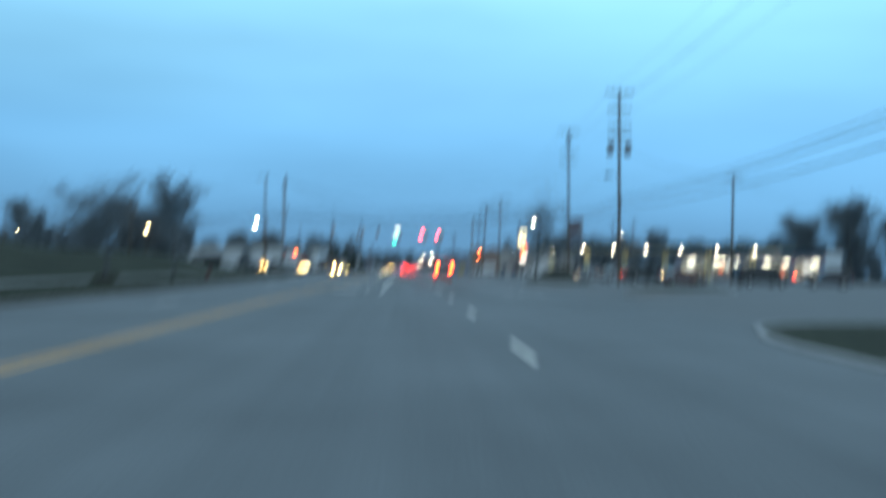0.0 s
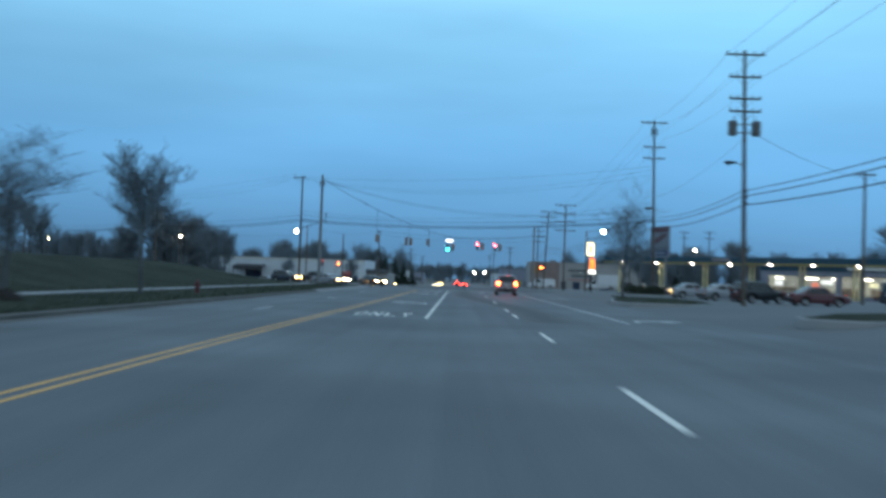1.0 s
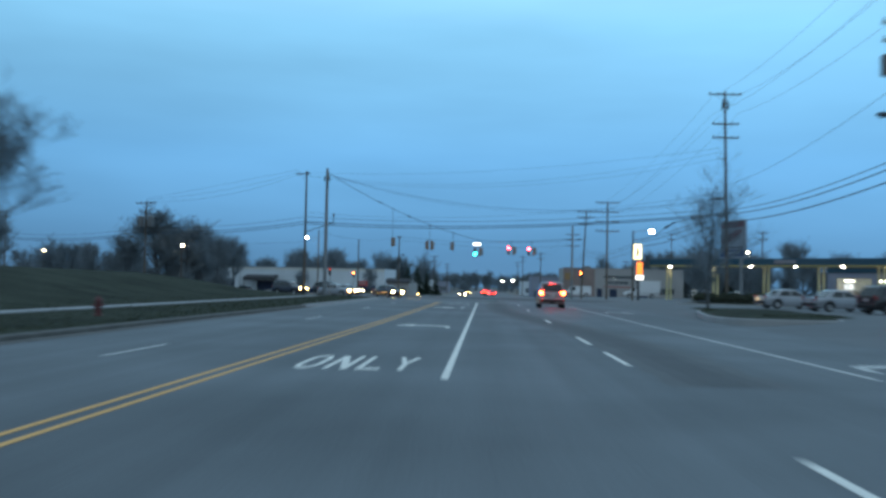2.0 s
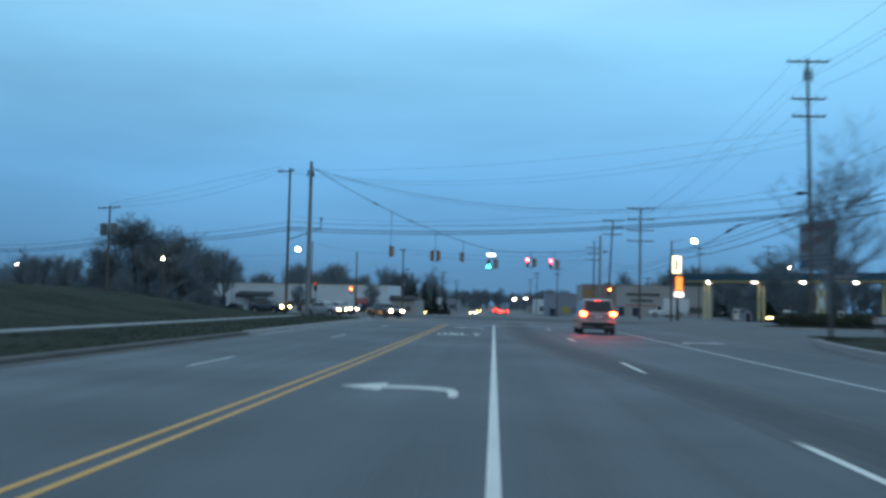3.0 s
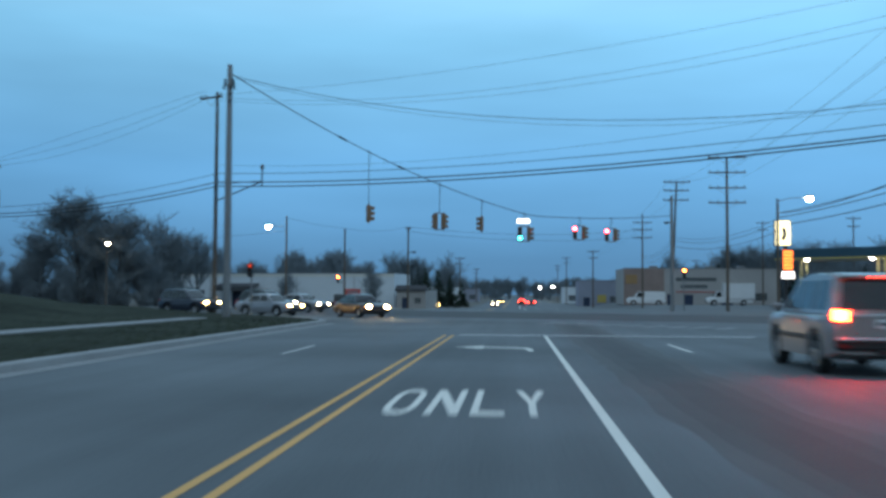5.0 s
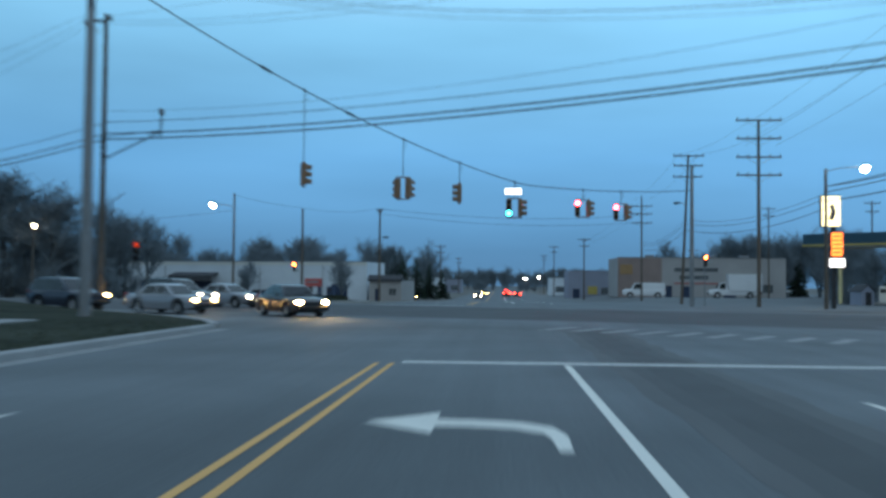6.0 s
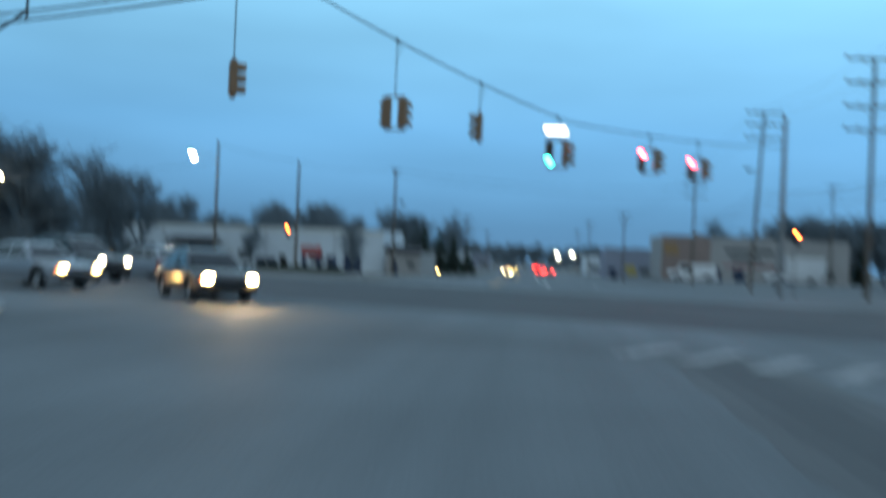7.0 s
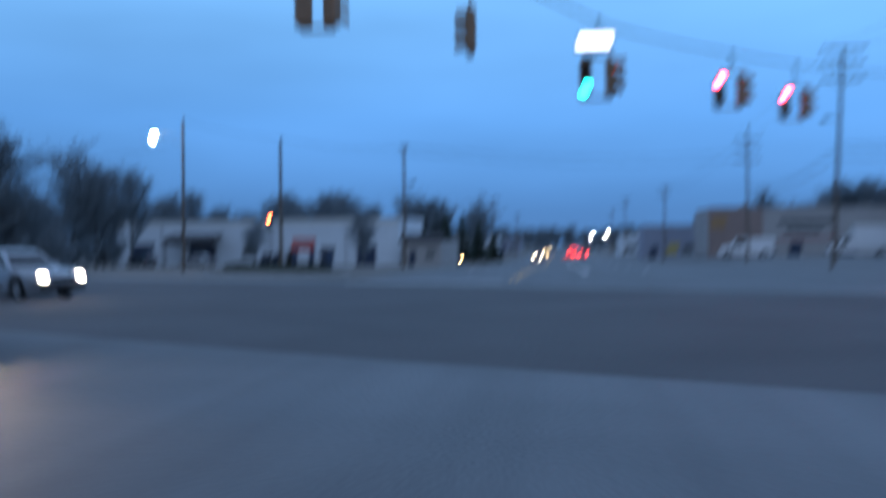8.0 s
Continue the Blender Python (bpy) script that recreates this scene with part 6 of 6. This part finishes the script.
def joined(name, items, material, label, category):
    """Many small trees or shrubs as one mass."""
    vs, fs, k = [], [], 0
    for meshes, x, y, z, s, a in items:
        for me in meshes:
            co = np.empty(len(me.vertices) * 3)
            me.vertices.foreach_get("co", co)
            co = co.reshape(-1, 3) * s
            c, q = math.cos(a), math.sin(a)
            co = np.c_[co[:, 0] * c - co[:, 1] * q + x, co[:, 0] * q + co[:, 1] * c + y, co[:, 2] + z]
            vs.append(co)
            fs += [tuple(v + k for v in p.vertices) for p in me.polygons]
            k += len(co)
    me = bpy.data.meshes.new(name)
    me.from_pydata(np.concatenate(vs).tolist(), [], fs)
    me.materials.append(material)
    ob = new(name, me)
    return tagged(ob, label, category, kind="stuff")


rb = random.Random(19)
joined("thicket",
       [(rb.choice(T_BUSH), -53.5 - 0.95 * i + rb.uniform(-1.5, 1.5), 234 + rb.uniform(0, 7), -1.0, rb.uniform(0.75, 1.3), rb.uniform(0, 6.28)) for i in range(75)],
       M_TWIG, "dense bare thicket under the trees beside the crossing street", "thicket")
joined("thicket", [(rb.choice(T_BUSH), -61 - 1.2 * i + rb.uniform(-1, 1), 260 + rb.uniform(0, 8), -1.3, rb.uniform(0.7, 1.2), rb.uniform(0, 6.28)) for i in range(45)],
       M_TWIG, "dense bare undergrowth behind the clump of trees", "thicket")
joined("far_woods", [(rb.choice(T_FAR)[1:], x, y, -1.6, rb.uniform(0.6, 1.0), rb.uniform(0, 6.28)) for x, y in
       [(sgn * (22 + rb.uniform(0, 110)), 400 + rb.uniform(0, 160)) for sgn in (-1, 1) for _ in range(26)]], M_TWIG, "distant bare woods on both sides of the road", "woods")
joined("far_woods", [(rb.choice(T_FAR), x, 640 + rb.uniform(0, 160), -2.0, rb.uniform(0.8, 1.25), rb.uniform(0, 6.28)) for x in
       [rb.uniform(-150, 150) for _ in range(190)]], M_TWIG, "distant bare woods where the road ends", "woods")
joined("thicket", [(rb.choice(T_BUSH), 47 + 1.0 * i + rb.uniform(-1.5, 1.5), 252 - 0.55 * i + rb.uniform(-5, 8), -1.4, rb.uniform(0.7, 1.15), rb.uniform(0, 6.28)) for i in range(80)],
       M_TWIG, "dense bare thicket behind the fuel station", "thicket")
joined("far_woods", [(rb.choice(T_BUSH), rb.uniform(-130, 130), 560 + rb.uniform(0, 60), -1.6, rb.uniform(0.9, 1.7), rb.uniform(0, 6.28)) for i in range(110)],
       M_TWIG, "distant bare scrub under the far woods", "woods")
joined("tree_belt", [(rb.choice(T_FAR), x, 306 + rb.uniform(0, 45), -1.6, rb.uniform(0.8, 1.2), rb.uniform(0, 6.28)) for x in
       [-17 - 2.3 * i + rb.uniform(-2, 2) for i in range(56)]], M_TWIG, "belt of bare trees behind the white workshop", "woods")
joined("tree_belt", [(rb.choice(T_FAR), 47.5 + 1.5 * i + rb.uniform(-1.5, 1.5), 320 + rb.uniform(0, 14), -1.6, rb.uniform(0.95, 1.3), rb.uniform(0, 6.28)) for i in range(20)],
       M_TWIG, "belt of tall bare trees behind the long shop", "woods")
joined("tree_belt", [(rb.choice(T_FAR), 48 + 1.75 * i + rb.uniform(-2, 2), 246 - 0.55 * i + rb.uniform(-6, 22), -1.2, rb.uniform(0.65, 1.0), rb.uniform(0, 6.28)) for i in range(52)],
       M_TWIG, "belt of bare trees behind the fuel station", "woods")


def spruce_meshes(seed, high):
    rr = random.Random(seed)
    trunk = Shape().rod((0, 0, -0.1), (0, 0, high), 0.16, 0.02, 7)
    s = Shape()
    z = 0.5
    while z < high - 0.2:
        reach = (high - z) * 0.30 + 0.15
        for k in range(9):
            a = rr.uniform(0, 6.28)
            ln = reach * rr.uniform(0.75, 1.15)
            d = Vector((math.cos(a), math.sin(a), -0.22 + rr.uniform(-0.08, 0.1)))
            side = Vector((-math.sin(a), math.cos(a), 0))
            p = Vector((0, 0, z + rr.uniform(-0.1, 0.1)))
            for j in range(4):
                u0, u1 = j / 4, (j + 1) / 4
                w = 0.16 * ln * (1.2 - u0) + 0.05
                q = p + d * ln * u1
                o = p + d * ln * u0
                s.add([o, o + side * w + d * ln * 0.2 + Vector((0, 0, -0.10)), q], [(0, 1, 2)])
                s.add([o, o - side * w + d * ln * 0.2 + Vector((0, 0, -0.10)), q], [(0, 2, 1)])
                s.add([o, o + Vector((0, 0, 0.12 * ln)) + d * ln * 0.15, q], [(0, 1, 2)])
        z += 0.30
    return trunk.mesh("trunk", M_BARK), s.mesh("crown", M_NEEDLE)


T_SPRUCE = [spruce_meshes(i, 8.6) for i in range(2)]
for x, y, k in ((-23.6, 297, 0.92), (-20.2, 300, 1.02), (-17.6, 302, 0.98), (-15.2, 306, 0.86), (-12.9, 310, 0.7), (-22.0, 303, 1.05), (52, 246, 0.9), (34.0, 330, 1.2), (45.5, 321, 1.2), (48.5, 323, 1.32), (52.2, 322, 1.25), (57.0, 323, 1.2), (63.0, 324, 1.15)):
    ob = tree(pose(x, y, fall(y), 0, 0, x * 31), rt.choice(T_SPRUCE), "dark green spruce past the crossing", "spruces")
    ob.scale = (k, k, k)


# ---- hedges and grass ----
def hedge(x, y, w, d, h, turn, label, seed, z):
    rr = random.Random(seed)
    ob = thing("hedge", pose(x, y, z, 0, 0, turn), label, "hedge", "hedges in the bed")
    s = Shape()
    for k in range(int(900 * w * d / 4)):
        px, py = rr.uniform(-w / 2, w / 2), rr.uniform(-d / 2, d / 2)
        e = 1 - 0.35 * max(abs(px) / w * 2, abs(py) / d * 2) ** 4
        pz = h * e * rr.uniform(0.25, 1.05)
        a = Vector((rr.gauss(0, 1), rr.gauss(0, 1), rr.gauss(0, 1))).normalized() * 0.10
        b = a.orthogonal().normalized() * 0.06
        p = Vector((px, py, pz))
        s.add([p - a, p + b, p + a, p - b], [(0, 1, 2, 3)])
    part("leaves", s, M_HEDGE, ob)
    st = Shape()
    for k in range(int(6 * w)):
        px, py = rr.uniform(-w / 2, w / 2) * 0.9, rr.uniform(-d / 2, d / 2) * 0.8
        st.rod((px, py, -0.1), (px + rr.gauss(0, 0.1), py + rr.gauss(0, 0.1), h * 0.8), 0.02, 0.008, 4)
    part("stems", st, M_BARK, ob)


for k in range(4):
    hedge(20.4 + 1.95 * k, 128.9 - 0.86 * k, 2.05, 2.6, 0.86 + 0.03 * (k % 3), -24, "dark clipped hedge in a kerbed bed", 70 + k, lot_z(20 + 2 * k, 128) + 0.16)
for k in range(3):
    hedge(-21.2 + 2.4 * k, 202.8 - 1.1 * k, 2.2, 1.6, 0.35, -26, "low dark planting in the corner bed", 90 + k, fall(202) + 0.2)

rg = random.Random(3)
s = Shape()
for k in range(15000):
    if k % 3:
        x, y = -11.1 - rg.random() ** 1.6 * 12, rg.uniform(20, 146)
        if -18.2 < x < -16.4 or y > verge_end(x) - 0.4:
            continue
        z = bank(x, y) - 0.02
    else:
        x, y = rg.uniform(14.2, 18.4), rg.uniform(89, 106)
        z = lot_z(16.3, 97.6) + 0.17
    a, hgt = rg.uniform(0, 6.28), rg.uniform(0.05, 0.16)
    w = rg.uniform(0.015, 0.04)
    lx, ly = rg.gauss(0, 0.05), rg.gauss(0, 0.05)
    s.v += [(x - w * math.cos(a), y - w * math.sin(a), z), (x + w * math.cos(a), y + w * math.sin(a), z), (x + lx, y + ly, z + hgt)]
    s.f.append((len(s.v) - 3, len(s.v) - 2, len(s.v) - 1))
me = bpy.data.meshes.new("grass")
me.from_pydata(s.v, [], s.f)
me.materials.append(M_BLADE)
tagged(new("grass", me), "tufts of dry winter grass on the verges", "grass", kind="stuff")
